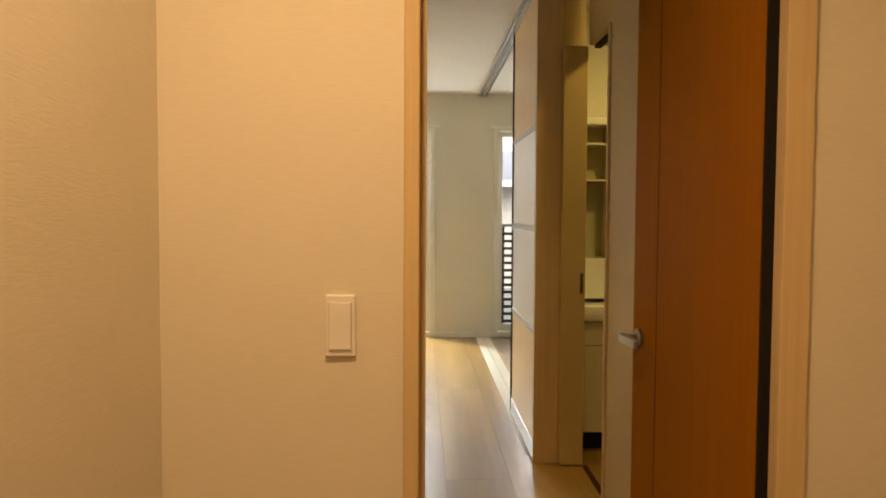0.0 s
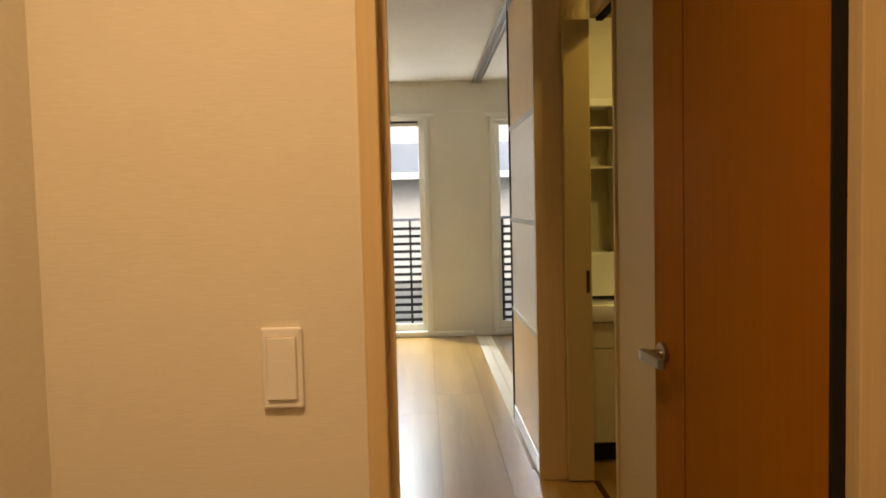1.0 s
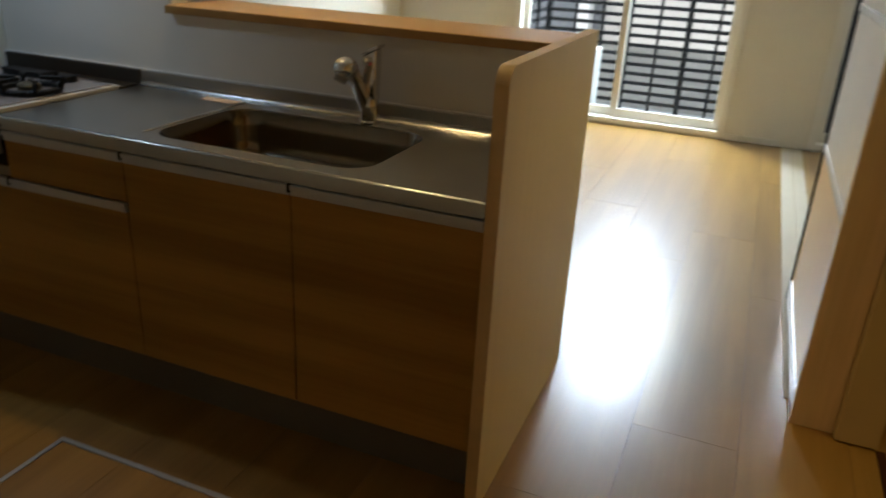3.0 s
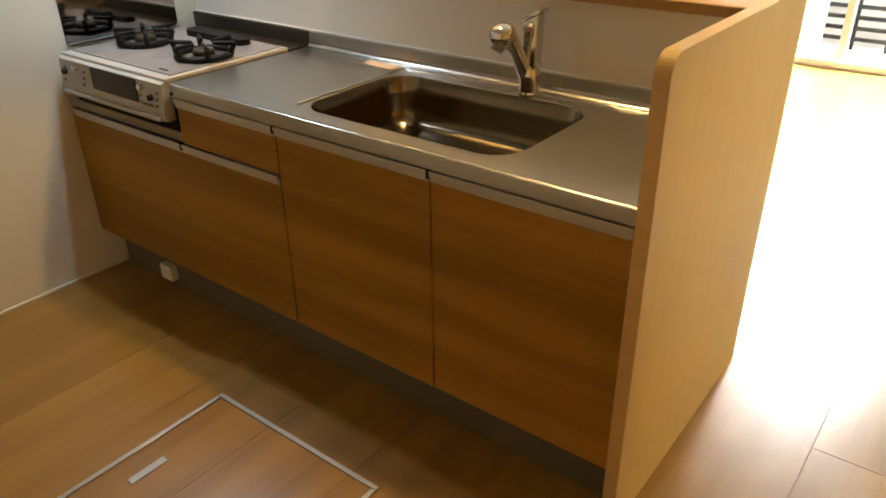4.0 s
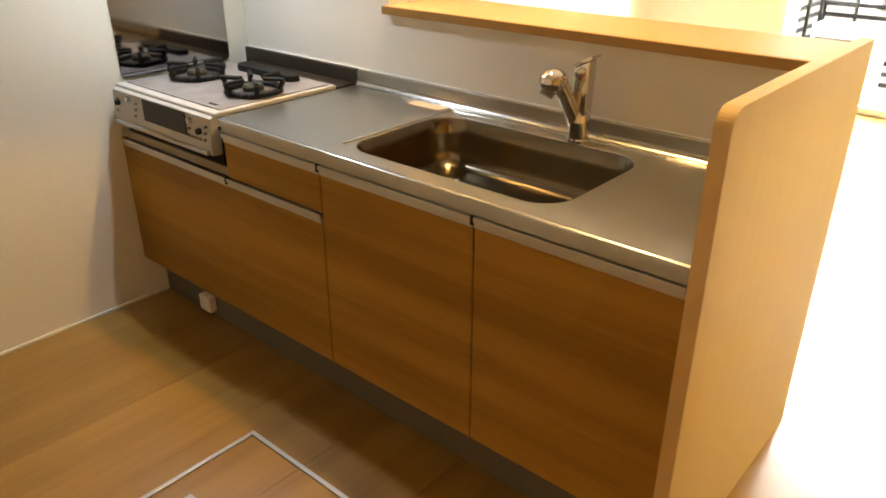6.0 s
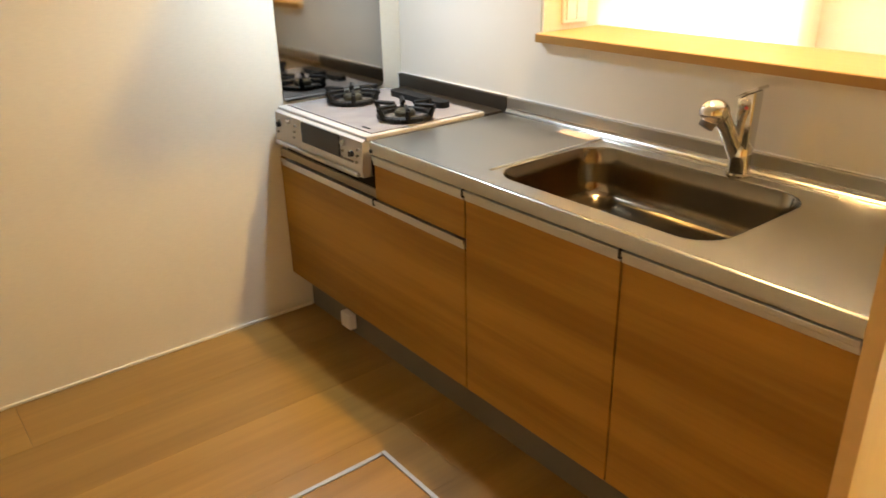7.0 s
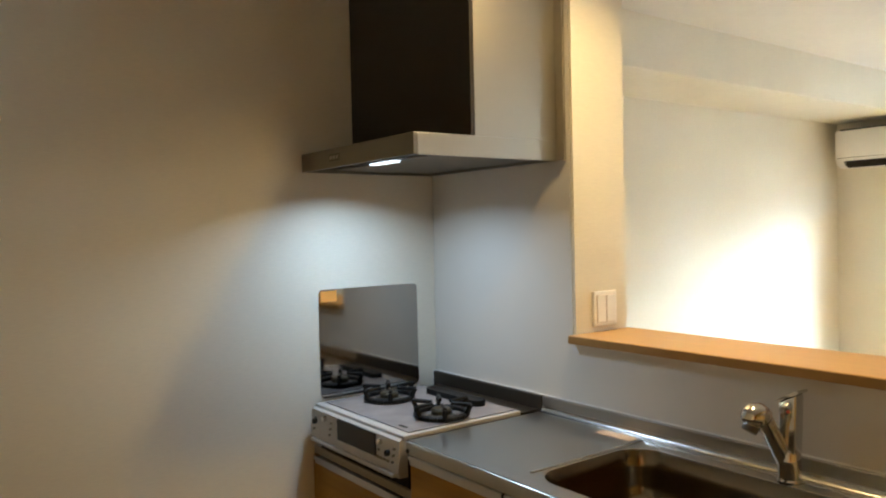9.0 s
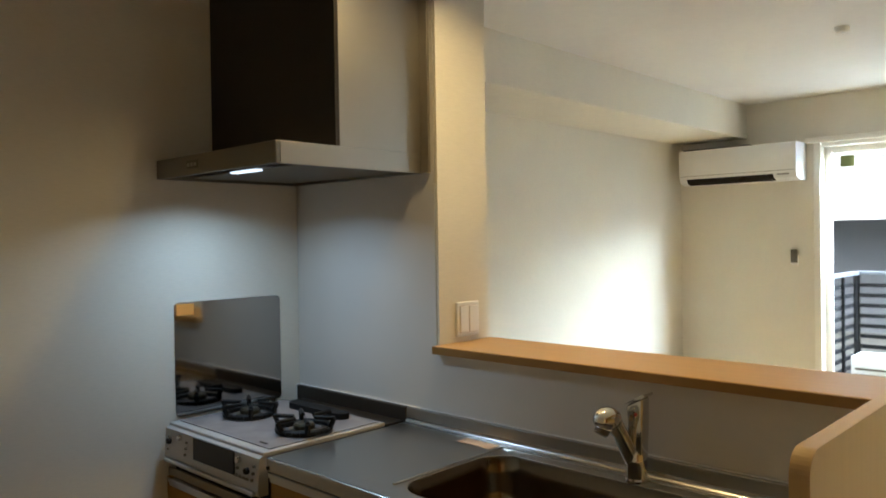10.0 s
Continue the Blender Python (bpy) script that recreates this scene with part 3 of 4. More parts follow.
# faucet
fa = thing("kitchen_faucet", (-0.580, 1.985, ZT), "chrome single-lever faucet with a pull-out spray head", "faucet")
FX, FY = -0.580, 1.985
part("base", bm_turned([(0.031, 0.0), (0.031, 0.006), (0.027, 0.010), (0.026, 0.050), (0.025, 0.070), (0.018, 0.080)], (FX + 0.006, FY, ZT)), M_CHROME, fa, "", True)
blade = bm_prism([(FX - 0.008, ZT + 0.058), (FX + 0.026, ZT + 0.058), (FX + 0.030, ZT + 0.130), (FX + 0.032, ZT + 0.214), (FX + 0.014, ZT + 0.208), (FX - 0.014, ZT + 0.190), (FX - 0.012, ZT + 0.130)], FY - 0.016, FY + 0.024, "y")
bmesh.ops.bevel(blade, geom=blade.edges[:], offset=0.006, segments=3, profile=0.5, affect="EDGES")
body = part("body", blade, M_CHROME, fa, "", True)
part("hot_mark", bm_rod((FX + 0.014, FY - 0.0175, ZT + 0.172), (FX + 0.014, FY - 0.015, ZT + 0.172), 0.004, n=12), M_REDMARK, body, "small red mark")
lever = bm_prism([(FX - 0.016, ZT + 0.194), (FX + 0.014, ZT + 0.213), (FX + 0.040, ZT + 0.226), (FX + 0.042, ZT + 0.220), (FX + 0.034, ZT + 0.214), (FX + 0.014, ZT + 0.206)], FY - 0.024, FY + 0.022, "y")
part("lever", lever, M_CHROME, fa)
sp = part("spout", bm_join(bm_rod((FX - 0.002, FY - 0.004, ZT + 0.050), (FX - 0.018, FY - 0.040, ZT + 0.125), 0.021, 0.020), bm_rod((FX - 0.018, FY - 0.040, ZT + 0.125), (FX - 0.026, FY - 0.066, ZT + 0.162), 0.020, 0.025)), M_CHROME, fa, "", True)
head = bmesh.new()
bmesh.ops.create_uvsphere(head, u_segments=20, v_segments=12, radius=0.034)
bmesh.ops.scale(head, vec=(1, 1.2, 0.9), verts=head.verts)
bmesh.ops.translate(head, vec=(FX - 0.029, FY - 0.080, ZT + 0.166), verts=head.verts)
hdp = part("spray_head", head, M_CHROME, sp, "round chrome spray head", True)
part("nozzle", bm_rod((FX - 0.033, FY - 0.090, ZT + 0.146), (FX - 0.037, FY - 0.100, ZT + 0.130), 0.020, 0.018), M_PLINTH, sp, "grey spray nozzle", True)

solo("paper_sticker", bm_box(-1.17, -1.04, 1.962, 2.005, ZT + 0.0004, ZT + 0.0014), M_TAN, "small tan paper notice lying on the steel worktop", "notice", base=(-1.1, 1.98, ZT))

# ---- gas hob ----
hb = thing("gas_hob", (-1.79, 1.75, 0.70), "white glass gas hob with black burner grates and a grill drawer", "gas hob")
HX0, HX1 = -2.062, -1.482
ZH = 0.830
part("top_plate", bm_box(HX0 + 0.004, HX1 - 0.002, 1.482, 1.952, ZH - 0.020, ZH - 0.004, 0.004), M_HOBWHITE, hb, "white hob surround")
part("glass", bm_box(HX0 + 0.022, HX1 - 0.018, 1.512, 1.940, ZH - 0.004, ZH, 0.002), M_HOBTOP, hb, "pale glass top")
part("body", bm_box(HX0 + 0.010, HX1 - 0.004, 1.500, 1.960, 0.640, ZH - 0.020), M_SHADOWGAP, hb)
part("rear_deck", bm_box(HX0 + 0.004, HX1 - 0.002, 1.953, YB - 0.017, ZT - 0.03, ZT + 0.004, 0.002), M_STEELDARKENED, hb, "dark rear deck")
fp = part("control_panel", bm_prism([(1.484, ZH - 0.012), (1.470, ZH - 0.020), (1.463, 0.718), (1.468, 0.700), (1.498, 0.700), (1.498, ZH - 0.012)], HX0 + 0.006, HX1 - 0.006, "x"), M_HOBWHITE, hb, "white sloping control panel")
part("grill_window", bm_box(-1.858, -1.612, 1.4605, 1.4660, 0.740, 0.810, 0.002), M_BLACKGLASS, fp, "black grill window")
part("grill_handle", bm_box(HX0 + 0.020, HX1 - 0.020, 1.452, 1.466, 0.701, 0.714, 0.004), M_HOBWHITE, fp)
for kx, kz in ((-2.022, 0.772), (-1.950, 0.793), (-1.590, 0.791), (-1.545, 0.766)):
    part("knob", bm_rod((kx, 1.4555, kz), (kx, 1.468, kz), 0.009, 0.010, 14), M_CHROME if kz > 0.785 else M_BLACK, fp)
for k in range(4):
    part("button", bm_box(-1.612 + 0.020 * k, -1.598 + 0.020 * k, 1.4615, 1.4650, 0.738, 0.746, 0.001), M_PLINTH, fp)


for bx in (-2.030, -1.915, -1.603, -1.518):
    for k in range(3):
        part("button", bm_rod((bx + 0.006 * k, 1.4600, 0.744 + 0.021 * k), (bx + 0.006 * k, 1.4665, 0.744 + 0.021 * k), 0.0045, n=10), M_PLINTH, fp)
part("maker_mark", bm_box(-1.585, -1.545, 1.530, 1.540, ZH + 0.0002, ZH + 0.0008), M_BLACKGLASS, hb, "small dark mark on the glass")


def burner(cx, cy, r):
    g = part("burner", bm_turned([(r * 0.55, 0.0), (r * 0.55, 0.006), (r * 0.40, 0.010), (r * 0.40, 0.022), (r * 0.34, 0.028)], (cx, cy, ZH)), M_BRASS, hb, "round brass burner", True)
    bms = []
    n = 24
    for k in range(n):
        a, b = 2 * math.pi * k / n, 2 * math.pi * (k + 1) / n
        bms.append(bm_rod((cx + r * math.cos(a), cy + r * math.sin(a), ZH + 0.010), (cx + r * math.cos(b), cy + r * math.sin(b), ZH + 0.011), 0.0095, n=6))
    for k in range(6):
        a = 2 * math.pi * (k + 0.5) / 6
        c, s = math.cos(a), math.sin(a)
        bms.append(bm_rod((cx + r * c, cy + r * s, ZH + 0.008), (cx + (r + 0.018) * c, cy + (r + 0.018) * s, ZH + 0.046), 0.0085, n=6))
        bms.append(bm_rod((cx + (r + 0.020) * c, cy + (r + 0.020) * s, ZH + 0.045), (cx + r * 0.42 * c, cy + r * 0.42 * s, ZH + 0.045), 0.0075, 0.0065, n=6))
    part("grate", bm_join(*bms), M_BLACK, g, "black cast iron grate")


burner(-1.912, 1.705, 0.084)
burner(-1.588, 1.700, 0.084)
part("grill_vent", bm_prism(rounded(-1.760, 1.885, 0.155, 0.026, 0.024, 6), ZH, ZH + 0.020, "z"), M_BLACK, hb, "long black exhaust cover")

solo("splash_plate", bm_prism(rounded(1.744, 1.026, 0.217, 0.200, 0.018, 5), XL + 0.001, XL + 0.004, "x"), M_MIRROR, "polished steel splash plate fixed to the wall beside the hob", "splash plate", base=(XL, 1.74, 1.02))
solo("warning_sticker", bm_box(XL + 0.0043, XL + 0.0053, 1.535, 1.600, 1.180, 1.220), M_ORANGE, "small orange sticker on the steel splash plate", "sticker", base=(XL, 1.57, 1.2))

# ---- range hood ----
hd = thing("range_hood", (-1.74, 1.8, 1.65), "slim stainless range hood with front darkened for shade and a lit lamp", "range hood")
HR = -1.384
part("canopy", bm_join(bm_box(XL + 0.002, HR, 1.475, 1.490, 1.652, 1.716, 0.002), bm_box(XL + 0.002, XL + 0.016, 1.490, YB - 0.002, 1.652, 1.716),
                       bm_box(XL + 0.016, HR - 0.014, 2.030, YB - 0.002, 1.652, 1.716), bm_box(XL + 0.016, HR - 0.014, 1.490, 2.030, 1.702, 1.716)), M_CANOPYSHADED, hd, "stainless canopy")
part("canopy_side", bm_box(HR - 0.014, HR, 1.4905, YB - 0.002, 1.652, 1.716, 0.001), M_HOODSTEEL, hd, "brushed stainless side plate")
part("filter_plate", bm_box(XL + 0.017, HR - 0.015, 1.600, 2.029, 1.660, 1.670, 0.003), M_PLINTH, hd, "grey filter plate")
# This plate is unlit stainless; its shade is painted as near-black colour.
part("chimney_front", bm_box(XL + 0.002, HR - 0.001, 1.686, 1.700, 1.7165, CEIL - 0.002), M_STEELDARKENED, hd, "steel front plate with its shade painted black-brown")
part("chimney_side", bm_box(HR - 0.016, HR, 1.7005, YB - 0.002, 1.7165, CEIL - 0.002), M_HOODSTEEL, hd, "brushed stainless side plate")
part("filler_strip", bm_box(HR + 0.001, HR + 0.036, YB - 0.012, YB - 0.001, 1.652, CEIL - 0.002, 0.001), M_HOODSTEEL, hd)
part("lamp_lens", bm_box(-1.78, -1.635, 1.568, 1.594, 1.654, 1.660), M_HOODLIGHT, hd, "glowing cool white lamp lens")
panel = part("switch_panel", bm_box(-1.885, -1.815, 1.4725, 1.4755, 1.672, 1.697, 0.001), M_PLINTH, hd, "small dark switch panel")
for k in range(3):
    part("button", bm_box(-1.878 + 0.021 * k, -1.864 + 0.021 * k, 1.4712, 1.4728, 1.679, 1.690, 0.0005), M_HOODSTEEL, panel)

# ---- peninsula end panel and shelf ----
outline = [(1.477, 0.0), (1.477, 1.060)] + [(1.517 - 0.040 * math.cos(radians(a)), 1.060 + 0.040 * math.sin(radians(a))) for a in range(10, 91, 10)] + [(2.302, 1.100), (2.302, 0.0)]
pt = thing("counter_end_panel", (-0.015, 1.9, 0), "pale maple end panel with a rounded corner closing the kitchen counter", "panel")
part("board", bm_prism(outline, -0.030, 0.0, "x"), M_MAPLE, pt)
front_path = outline[:-1]
band = [(y, z) for y, z in front_path] + [(2.302, 1.1015), (1.517, 1.1015)] + [(1.517 - 0.0415 * math.cos(radians(a)), 1.060 + 0.0415 * math.sin(radians(a))) for a in range(80, 9, -10)] + [(1.4755, 1.060), (1.4755, 0.0)]
part("edge_band", bm_prism(band, -0.0305, 0.0005, "x"), M_EDGEBAND, pt, "slightly darker wood edge band")
shelf = thing("counter_shelf", (-0.68, 2.17, 1.06), "light wood serving shelf on the half-height kitchen wall", "shelf")
part("board", bm_box(-1.330, -0.031, 2.026, 2.315, 1.060, 1.086, 0.002), M_MAPLE_X, shelf)
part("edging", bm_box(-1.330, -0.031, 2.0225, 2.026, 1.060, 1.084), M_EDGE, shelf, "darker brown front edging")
solo("jamb_lining", bm_box(-1.3295, -1.322, YB + 0.001, YB2, 1.0865, CEIL - 0.001), M_WALL, "white papered opening jamb", "trim", kind="structure")


def switch_plate(name, m, label, gang=1):
    """Built facing -y at the origin: plate with a wide rocker."""
    s = new(name)
    s.empty_display_size = 0.05
    base_of[s] = (0, 0, 0)
    tagged(s, label, "switch")
    w = 0.029 if gang == 1 else 0.056
    part("plate", bm_box(-w, w, -0.009 - 0.003 * (gang - 1), 0, -0.058, 0.058, 0.004, 3), M_WHITE, s)
    for k in range(gang):
        c = 0.046 * (k - (gang - 1) / 2)
        d = 0.003 * (gang - 1)
        # Tan rim painted in for the thin shade round each rocker.
        part("surround", bm_box(c - 0.0215, c + 0.0215, -0.0100 - d, -0.008 - d, -0.0455, 0.0455, 0.0005), M_TAN, s, "thin shadow line")
        part("rocker", bm_box(c - 0.0205, c + 0.0205, -0.0135 - d, -0.0095 - d, -0.0445, 0.0445, 0.0015), M_WHITE, s)
    s.matrix_world = m
    return s


switch_plate("light_switch", pose(0.028, 0.0, 1.034), "white wide-rocker light switch on the hall wall")
switch_plate("light_switch", pose(-1.322, 2.182, 1.163, 0, 0, 90), "white double wall switch on the opening jamb beside the shelf", 2)

# ---- floor hatch and small kitchen things ----
ht = thing("floor_hatch", (-0.83, 0.95, 0), "underfloor storage hatch with an aluminium rim", "floor hatch", kind="structure")
hx0, hx1, hy0, hy1 = -1.135, -0.520, 0.640, 1.258
for a in ((hx0, hx1, hy1 - 0.014, hy1), (hx0, hx1, hy0, hy0 + 0.014), (hx0, hx0 + 0.014, hy0 + 0.0145, hy1 - 0.0145), (hx1 - 0.014, hx1, hy0 + 0.0145, hy1 - 0.0145)):
    part("rim", bm_box(*a, 0.0005, 0.005, 0.0015), M_ALU, ht)
part("pull", bm_box(-1.050, -1.026, 0.895, 1.000, 0.0005, 0.004, 0.0015), M_ALU, ht, "flush aluminium pull")
ol = thing("plinth_outlet", (-1.79, 1.55, 0.05), "small white outlet box fixed to the kitchen plinth", "outlet")
part("box", bm_box(-1.830, -1.765, 1.535, 1.5645, 0.025, 0.085, 0.004), M_WHITE, ol)
part("face", bm_box(-1.822, -1.773, 1.533, 1.5355, 0.033, 0.077, 0.001), M_WHITE, ol)

# ---- living room fittings ----
ac = thing("air_conditioner", (-1.9, 5.96, 1.82), "white wall-mounted air conditioner with a dark outlet slot", "air conditioner")
AX0, AX1, AY0 = -2.335, -1.462, 5.845
part("body", bm_prism([(YFAR - 0.002, 1.822), (AY0 + 0.085, 1.822), (AY0 + 0.025, 1.840), (AY0 + 0.002, 1.880), (AY0, 2.070), (AY0 + 0.012, 2.088), (YFAR - 0.002, 2.088)], AX0, AX1, "x"), M_WHITE, ac, "", True)
part("louvre", bm_prism([(AY0 + 0.070, 1.8205), (AY0 + 0.020, 1.8390), (AY0 + 0.006, 1.866), (AY0 + 0.016, 1.870), (AY0 + 0.080, 1.830)], AX0 + 0.06, AX1 - 0.16, "x"), M_SHADOWGAP, ac, "dark air outlet slot")
part("seam", bm_box(AX0 + 0.01, AX1 - 0.01, AY0 - 0.0008, AY0 + 0.01, 1.888, 1.891), M_PLINTH, ac)
part("top_grille", bm_box(AX0 + 0.02, AX1 - 0.34, AY0 + 0.03, YFAR - 0.03, 2.088, 2.098), M_SHADOWGAP, ac, "dark strip along part of the top")
part("indicator", bm_box(AX1 - 0.13, AX1 - 0.05, AY0 + 0.004, AY0 + 0.02, 1.858, 1.866), M_PLINTH, ac)
rc = thing("remote_control", (-1.545, 6.06, 1.27), "small remote control in a wall holder", "remote control")
part("holder", bm_box(-1.572, -1.520, YFAR - 0.022, YFAR, 1.205, 1.290, 0.004), M_WHITE, rc)
part("remote", bm_box(-1.570, -1.522, YFAR - 0.030, YFAR - 0.023, 1.222, 1.318, 0.003), M_PLINTH, rc, "grey remote")
sm = thing("smoke_detector", (-0.71, 4.23, CEIL), "round white smoke detector on the ceiling", "smoke detector")
part("housing", bm_turned([(0.018, -0.030), (0.030, -0.025), (0.034, -0.010), (0.034, 0.0)], (-0.71, 4.23, CEIL - 0.0005)), M_WHITE, sm, "", True)

for nm, x, y, lab in (("ceiling_downlight", -0.84, 1.915, "recessed warm downlight over the kitchen worktop"), ("ceiling_downlight", 0.02, -0.85, "recessed warm downlight in the hall ceiling"), ("ceiling_downlight", 1.5, 2.0, "recessed warm downlight in the washroom ceiling")):
    dl = thing(nm, (x, y, CEIL), lab, "ceiling light", group="downlights")
    part("trim_ring", bm_turned([(0.062, -0.006), (0.072, -0.004), (0.074, 0.0)], (x, y, CEIL - 0.0005)), M_WHITE, dl, "", True)
    part("diffuser", bm_rod((x, y, CEIL - 0.012), (x, y, CEIL - 0.0065), 0.056), M_LAMPGLASS, dl, "glowing warm lens")

# ---- washroom vanity ----
va = thing("washbasin_vanity", (1.35, 2.7, 0), "cream washbasin vanity with mirror shelves above", "vanity")
VX0, VX1, VY = 0.990, 1.69, 2.45
part("cabinet", bm_box(VX0, VX1, VY + 0.012, 2.955, 0.10, 0.684), M_VANITY, va)
part("drawer", bm_box(VX0 + 0.002, VX1 - 0.002, VY, VY + 0.012, 0.560, 0.680, 0.002), M_VANITY, va)
for a, b in ((VX0 + 0.002, (VX0 + VX1) / 2 - 0.001), ((VX0 + VX1) / 2 + 0.001, VX1 - 0.002)):
    part("door", bm_box(a, b, VY, VY + 0.012, 0.105, 0.556, 0.002), M_VANITY, va)
part("plinth", bm_box(VX0, VX1, VY + 0.06, 2.955, 0.0, 0.10), M_SHADOWGAP, va)
part("basin", bm_join(bm_box(VX0 - 0.005, VX1 + 0.005, VY - 0.015, VY + 0.06, 0.685, 0.768, 0.012), bm_box(VX0 - 0.005, VX0 + 0.05, VY + 0.06, 2.955, 0.685, 0.768, 0.008), bm_box(VX1 - 0.05, VX1 + 0.005, VY + 0.06, 2.955, 0.685, 0.768, 0.008), bm_box(VX0 + 0.05, VX1 - 0.05, VY + 0.06, 2.955, 0.685, 0.745)), M_CERAMIC, va, "white ceramic basin", True)
part("backsplash", bm_box(VX0, VX1, 2.780, 2.955, 0.768, 0.995, 0.004), M_CERAMIC, va, "white backsplash")
up = part("shelf_back", bm_box(VX0 + 0.016, VX0 + 0.24, 2.945, 2.955, 0.996, 1.740), M_CABINSIDE, va)
for x in (VX0, VX0 + 0.24):
    part("side_panel", bm_box(x, x + 0.016, 2.80, 2.955, 0.996, 1.740), M_CABINSIDE, va)
part("mirror", bm_box(VX0 + 0.257, VX1, 2.80, 2.83, 0.996, 1.740, 0.002), M_MIRROR, va, "mirror door")
for z in (1.427, 1.630):
    part("shelf", bm_box(VX0 + 0.017, VX0 + 0.239, 2.80, 2.944, z, z + 0.012), M_VANITY, up)
part("light_bar", bm_box(VX0, VX1, 2.775, 2.955, 1.741, 1.780, 0.006), M_WHITE, va, "white light bar")
part("hook", bm_rod((VX0 + 0.03, 2.795, 1.300), (VX0 + 0.03, 2.795, 1.370), 0.010), M_CHROME, va, "small shiny upright rod")

# ---- balcony ----
solo("balcony_floor", bm_box(-3.0, 4.2, YFAR + 0.15, 7.05, -0.25, -0.04), M_CONCRETE, "grey concrete balcony floor", "balcony", kind="structure")
YFN = 6.92


def fence(x0, x1, along_y=None):
    f = thing("balcony_fence", ((x0 + x1) / 2, YFN, -0.04), "black metal balcony fence of level slats and posts", "fence")
    if along_y is None:
        n = int(round((x1 - x0) / 0.245))
        for k in range(n + 1):
            x = x0 + (x1 - x0) * k / n
            wide = 0.022 if k % 5 == 0 else 0.011
            part("post", bm_box(x - wide, x + wide, YFN - 0.012, YFN + 0.012, -0.04, 1.095), M_FENCE, f)
        for k in range(13):
            z = 0.03 + 0.081 * k
            part("slat", bm_box(x0, x1, YFN - 0.026, YFN - 0.0125, z, z + 0.031), M_FENCE, f)
        part("top_rail", bm_box(x0 - 0.03, x1 + 0.03, YFN - 0.035, YFN + 0.03, 1.096, 1.126, 0.004), M_RAIL, f, "grey top rail")
    else:
        y0, y1 = along_y
        for k in range(3):
            y = y0 + (y1 - y0) * k / 2
            part("post", bm_box(x0 - 0.011, x0 + 0.011, y - 0.011, y + 0.011, -0.04, 1.095), M_FENCE, f)
        for k in range(13):
            z = 0.03 + 0.081 * k
            part("slat", bm_box(x0 - 0.026, x0 - 0.0125, y0, y1, z, z + 0.031), M_FENCE, f)
        part("top_rail", bm_box(x0 - 0.035, x0 + 0.03, y0, y1, 1.096, 1.126, 0.004), M_RAIL, f, "grey top rail")


fence(-1.36, 4.0)
fence(-1.36, -1.36, (YFAR + 0.16, YFN - 0.04))
ou = thing("outdoor_unit", (-0.9, 6.5, -0.04), "white air conditioner outdoor unit standing on the balcony", "outdoor unit")
part("casing", bm_box(-1.27, -0.80, 6.40, 6.68, 0.0, 0.52, 0.01), M_WHITE, ou)
for x in (-1.2, -0.87):
    part("foot", bm_box(x - 0.03, x + 0.03, 6.38, 6.70, -0.04, 0.0), M_BLACK, ou)
for k in range(9):
    part("slat", bm_box(-1.24, -0.90, 6.392, 6.3995, 0.06 + 0.045 * k, 0.075 + 0.045 * k), M_PLINTH, ou)

# ---- outdoors ----
solo("ground", bm_prism([(-900, YFAR + 1.0), (900, YFAR + 1.0), (900, 1800), (-900, 1800)], -0.75, -0.5, "z"), M_GROUND, "pale grey paved ground outdoors", "ground", kind="structure")
YH = 16.0
h1 = thing("neighbour_house", (0, YH + 3, -0.5), "low grey house with a slate roof and two small white windows", "house")
part("wall", bm_box(-2.64, 9.0, YH, YH + 6, -0.5, 1.90), M_SIDINGGREY, h1)
part("roof", bm_prism([(YH - 0.5, 1.98), (YH + 2.2, 2.85), (YH + 2.2, 2.70), (YH - 0.4, 1.90)], -2.68, 9.3, "x"), M_ROOF, h1, "blue-grey slate roof")
part("fascia", bm_box(-2.70, 9.3, YH - 0.56, YH - 0.50, 1.84, 1.99), M_SIDING, h1, "white fascia")
part("upper_wall", bm_box(-2.60, 9.0, YH + 2.2, YH + 6, 1.9, 4.6), M_SIDING, h1, "white upper storey")
for x in (-1.72, -1.00, 3.2):
    wdw = part("window", bm_join(bm_box(x - 0.30, x - 0.18, YH - 0.07, YH + 0.02, 0.86, 1.52), bm_box(x + 0.18, x + 0.30, YH - 0.07, YH + 0.02, 0.86, 1.52),
                                 bm_box(x - 0.18, x + 0.18, YH - 0.07, YH + 0.02, 1.40, 1.52), bm_box(x - 0.18, x + 0.18, YH - 0.07, YH + 0.02, 0.86, 0.97)), M_SIDING, h1, "white window frame")
    part("pane", bm_box(x - 0.178, x + 0.178, YH - 0.03, YH - 0.01, 0.972, 1.398), M_FARGLASS, wdw, "greenish glass")
h2 = thing("neighbour_house", (-6.5, YH + 2, -0.5), "two-storey white sided house with a dark carport below", "house")
part("wall", bm_box(-11.0, -2.73, YH - 0.8, YH + 6, 1.78, 5.4), M_SIDING, h2, "white upper siding")
for k in range(11):
    part("siding_board", bm_box(-11.0, -2.72, YH - 0.83, YH - 0.801, 1.80 + 0.33 * k, 2.115 + 0.33 * k), M_SIDING, h2)
part("sill_band", bm_box(-11.1, -2.71, YH - 0.95, YH - 0.80, 1.66, 1.78), M_SIDING, h2, "white band")
part("carport", bm_box(-11.0, -2.74, YH + 0.4, YH + 5.9, -0.5, 1.66), M_DARKWALL, h2, "dark recessed lower storey")
part("pillar", bm_box(-2.99, -2.73, YH - 0.8, YH - 0.45, -0.5, 1.66), M_SIDING, h2, "pale corner pillar")
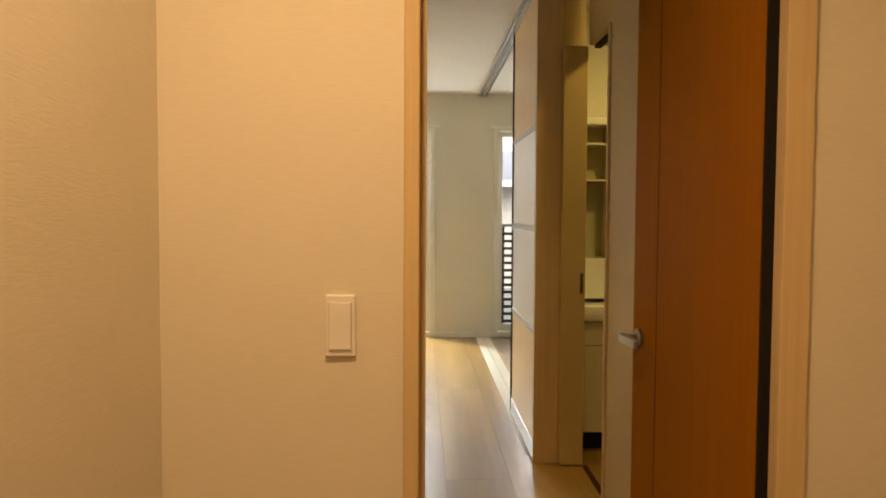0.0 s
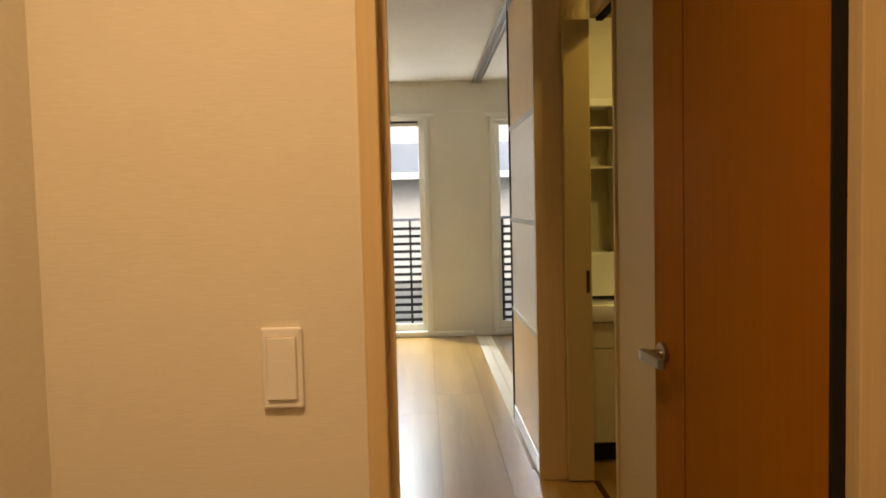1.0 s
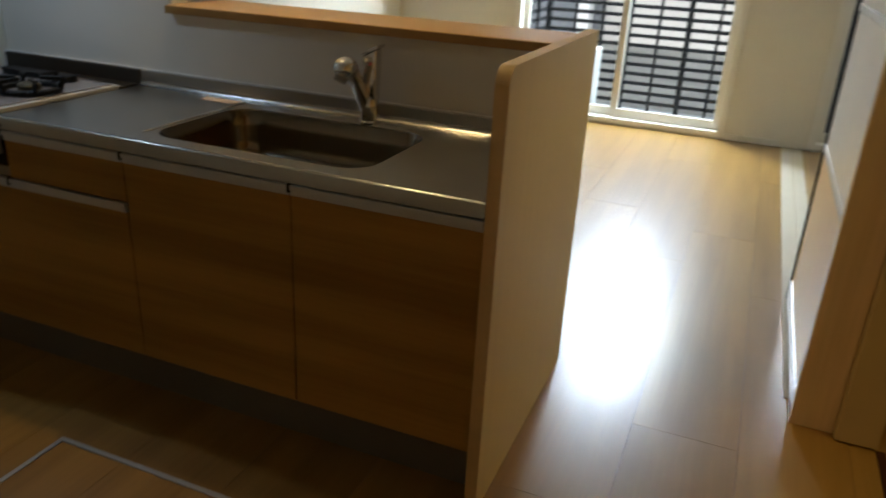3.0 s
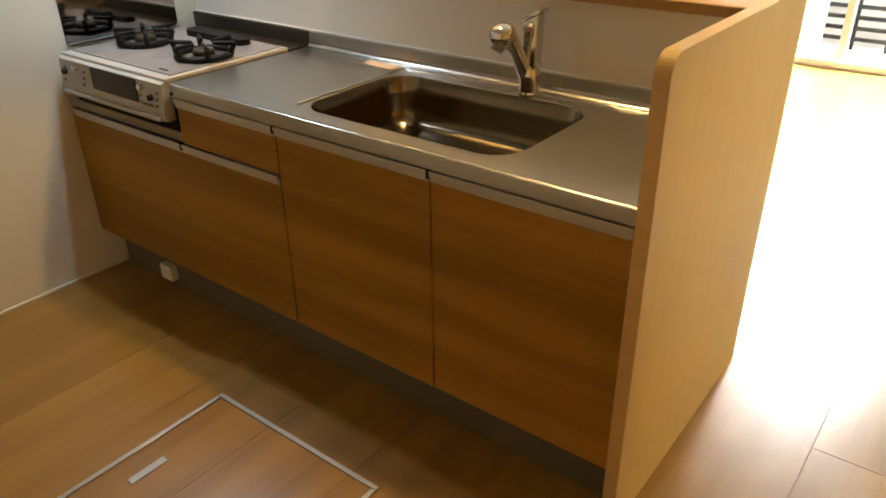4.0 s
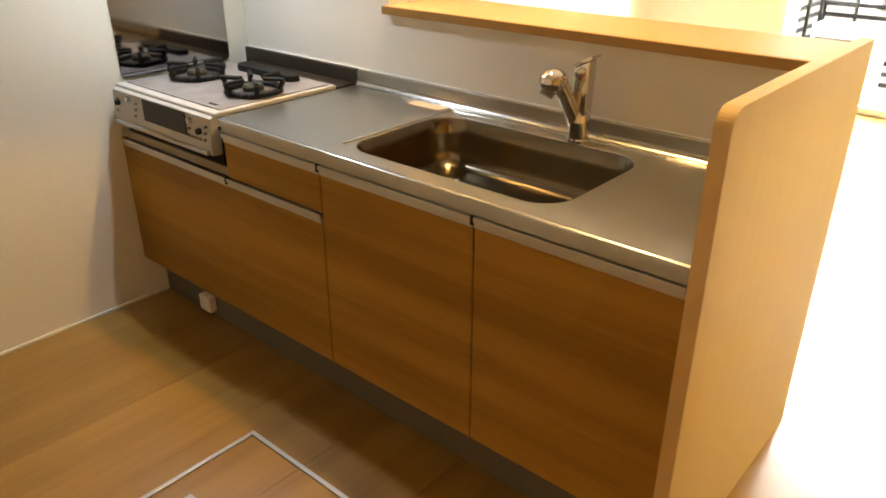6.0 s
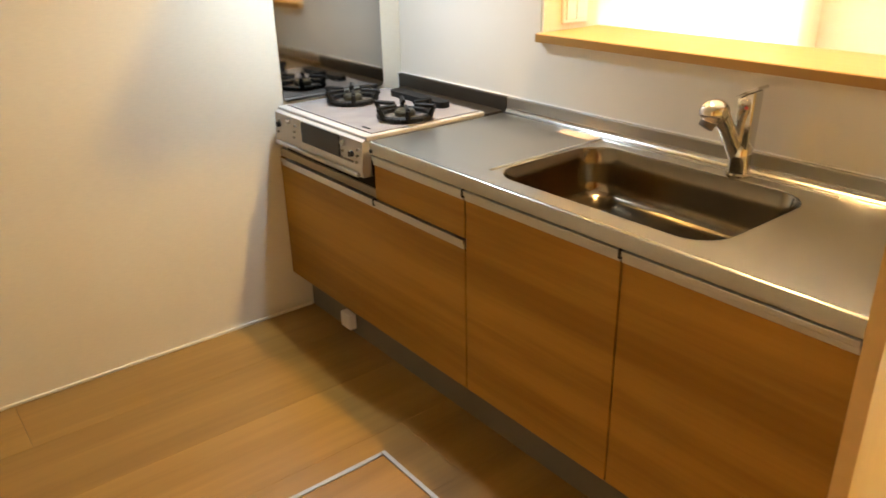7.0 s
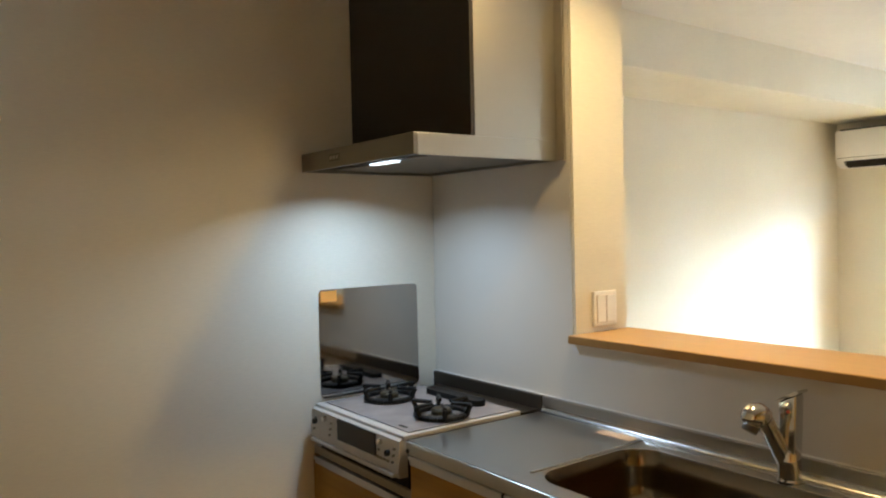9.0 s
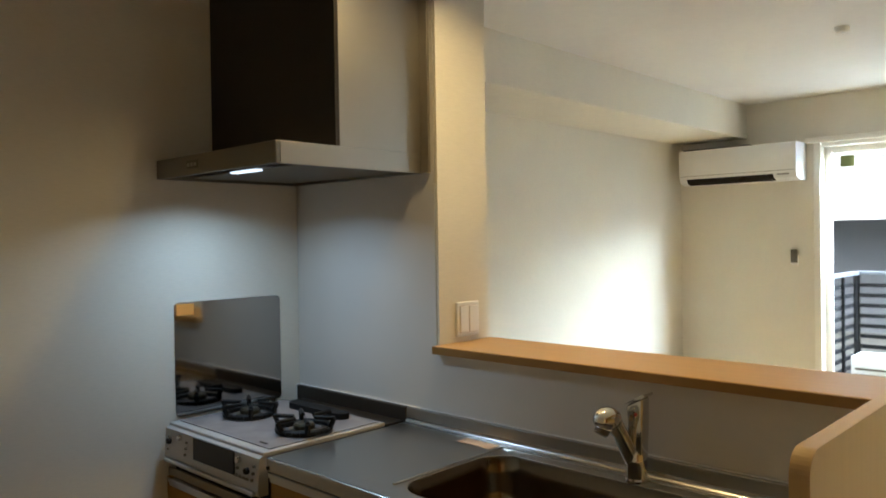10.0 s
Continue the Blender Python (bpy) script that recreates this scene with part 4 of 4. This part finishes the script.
part("meter_box", bm_box(-6.1, -5.7, YH - 0.2, YH + 0.2, 0.8, 1.45), M_SIDING, h2, "white box")
part("roof", bm_prism([(YH - 1.3, 5.4), (YH + 3, 7.0), (YH + 6.5, 5.4)], -11.4, -2.6, "x"), M_ROOF, h2)

tree = thing("garden_tree", (5.2, 13.0, -0.5), "small leafy green tree in a garden", "tree")
part("trunk", bm_join(bm_rod((5.2, 13, -0.5), (5.25, 13, 1.4), 0.09, 0.05, 8), bm_rod((5.25, 13, 1.1), (5.7, 13.2, 2.2), 0.04, 0.02, 6), bm_rod((5.25, 13, 1.2), (4.8, 12.9, 2.3), 0.04, 0.02, 6), bm_rod((5.25, 13, 1.4), (5.2, 13.2, 2.7), 0.04, 0.015, 6)), M_BARK, tree)
rng = random.Random(4)
verts, faces = [], []
for k in range(900):
    c = Vector((5.25 + rng.gauss(0, 0.55), 13.05 + rng.gauss(0, 0.45), 2.2 + rng.gauss(0, 0.55)))
    u = Vector((rng.uniform(-1, 1), rng.uniform(-1, 1), rng.uniform(-1, 1))).normalized() * 0.09
    v = u.cross(Vector((rng.uniform(-1, 1), rng.uniform(-1, 1), rng.uniform(-1, 1)))).normalized() * 0.05
    i = len(verts)
    verts += [c - u, c + v, c + u, c - v]
    faces.append((i, i + 1, i + 2, i + 3))
lv = bpy.data.meshes.new("crown")
lv.from_pydata([p - Vector((5.2, 13.0, -0.5)) for p in verts], [], faces)
lv.materials.append(M_LEAF)
crown = new("crown", lv)
crown.parent = tree

# ---- floor planks, last ----
PW, PL = 0.303, 1.818
plank = mesh_of("floor_plank", bm_box(0.0003, PW - 0.0003, 0.0003, PL - 0.0003, -0.0079, 0, 0.0004, 1), M_FLOOR)
nx = int((XR - XLIV) / PW) + 1


def lay(x0, x1, y0, y1):
    """One plank, cut where the room ends."""
    if x1 - x0 < 0.004 or y1 - y0 < 0.004:
        return
    whole = x1 - x0 > PW - 0.001 and y1 - y0 > PL - 0.001
    me = plank if whole else mesh_of("floor_plank", bm_box(0.0003, x1 - x0 - 0.0003, 0.0003, y1 - y0 - 0.0003, -0.0079, 0, 0.0004, 1), M_FLOOR)
    ob = new("floor_plank", me)
    ob.location = (x0, y0, 0)
    ob.parent = floor


for i in range(nx):
    for j in range(-1, 6):
        x = XLIV + i * PW
        y = -2.5 + j * PL + (PL * 0.5 if i % 2 else 0) + PL * 0.13 * (i % 3)
        lay(x, min(x + PW, XR), max(y, 0.0), min(y + PL, YFAR - 0.02))
        lay(max(x, -0.306), min(x + PW, 1.15), max(y, -2.5), min(y + PL, 0.0))
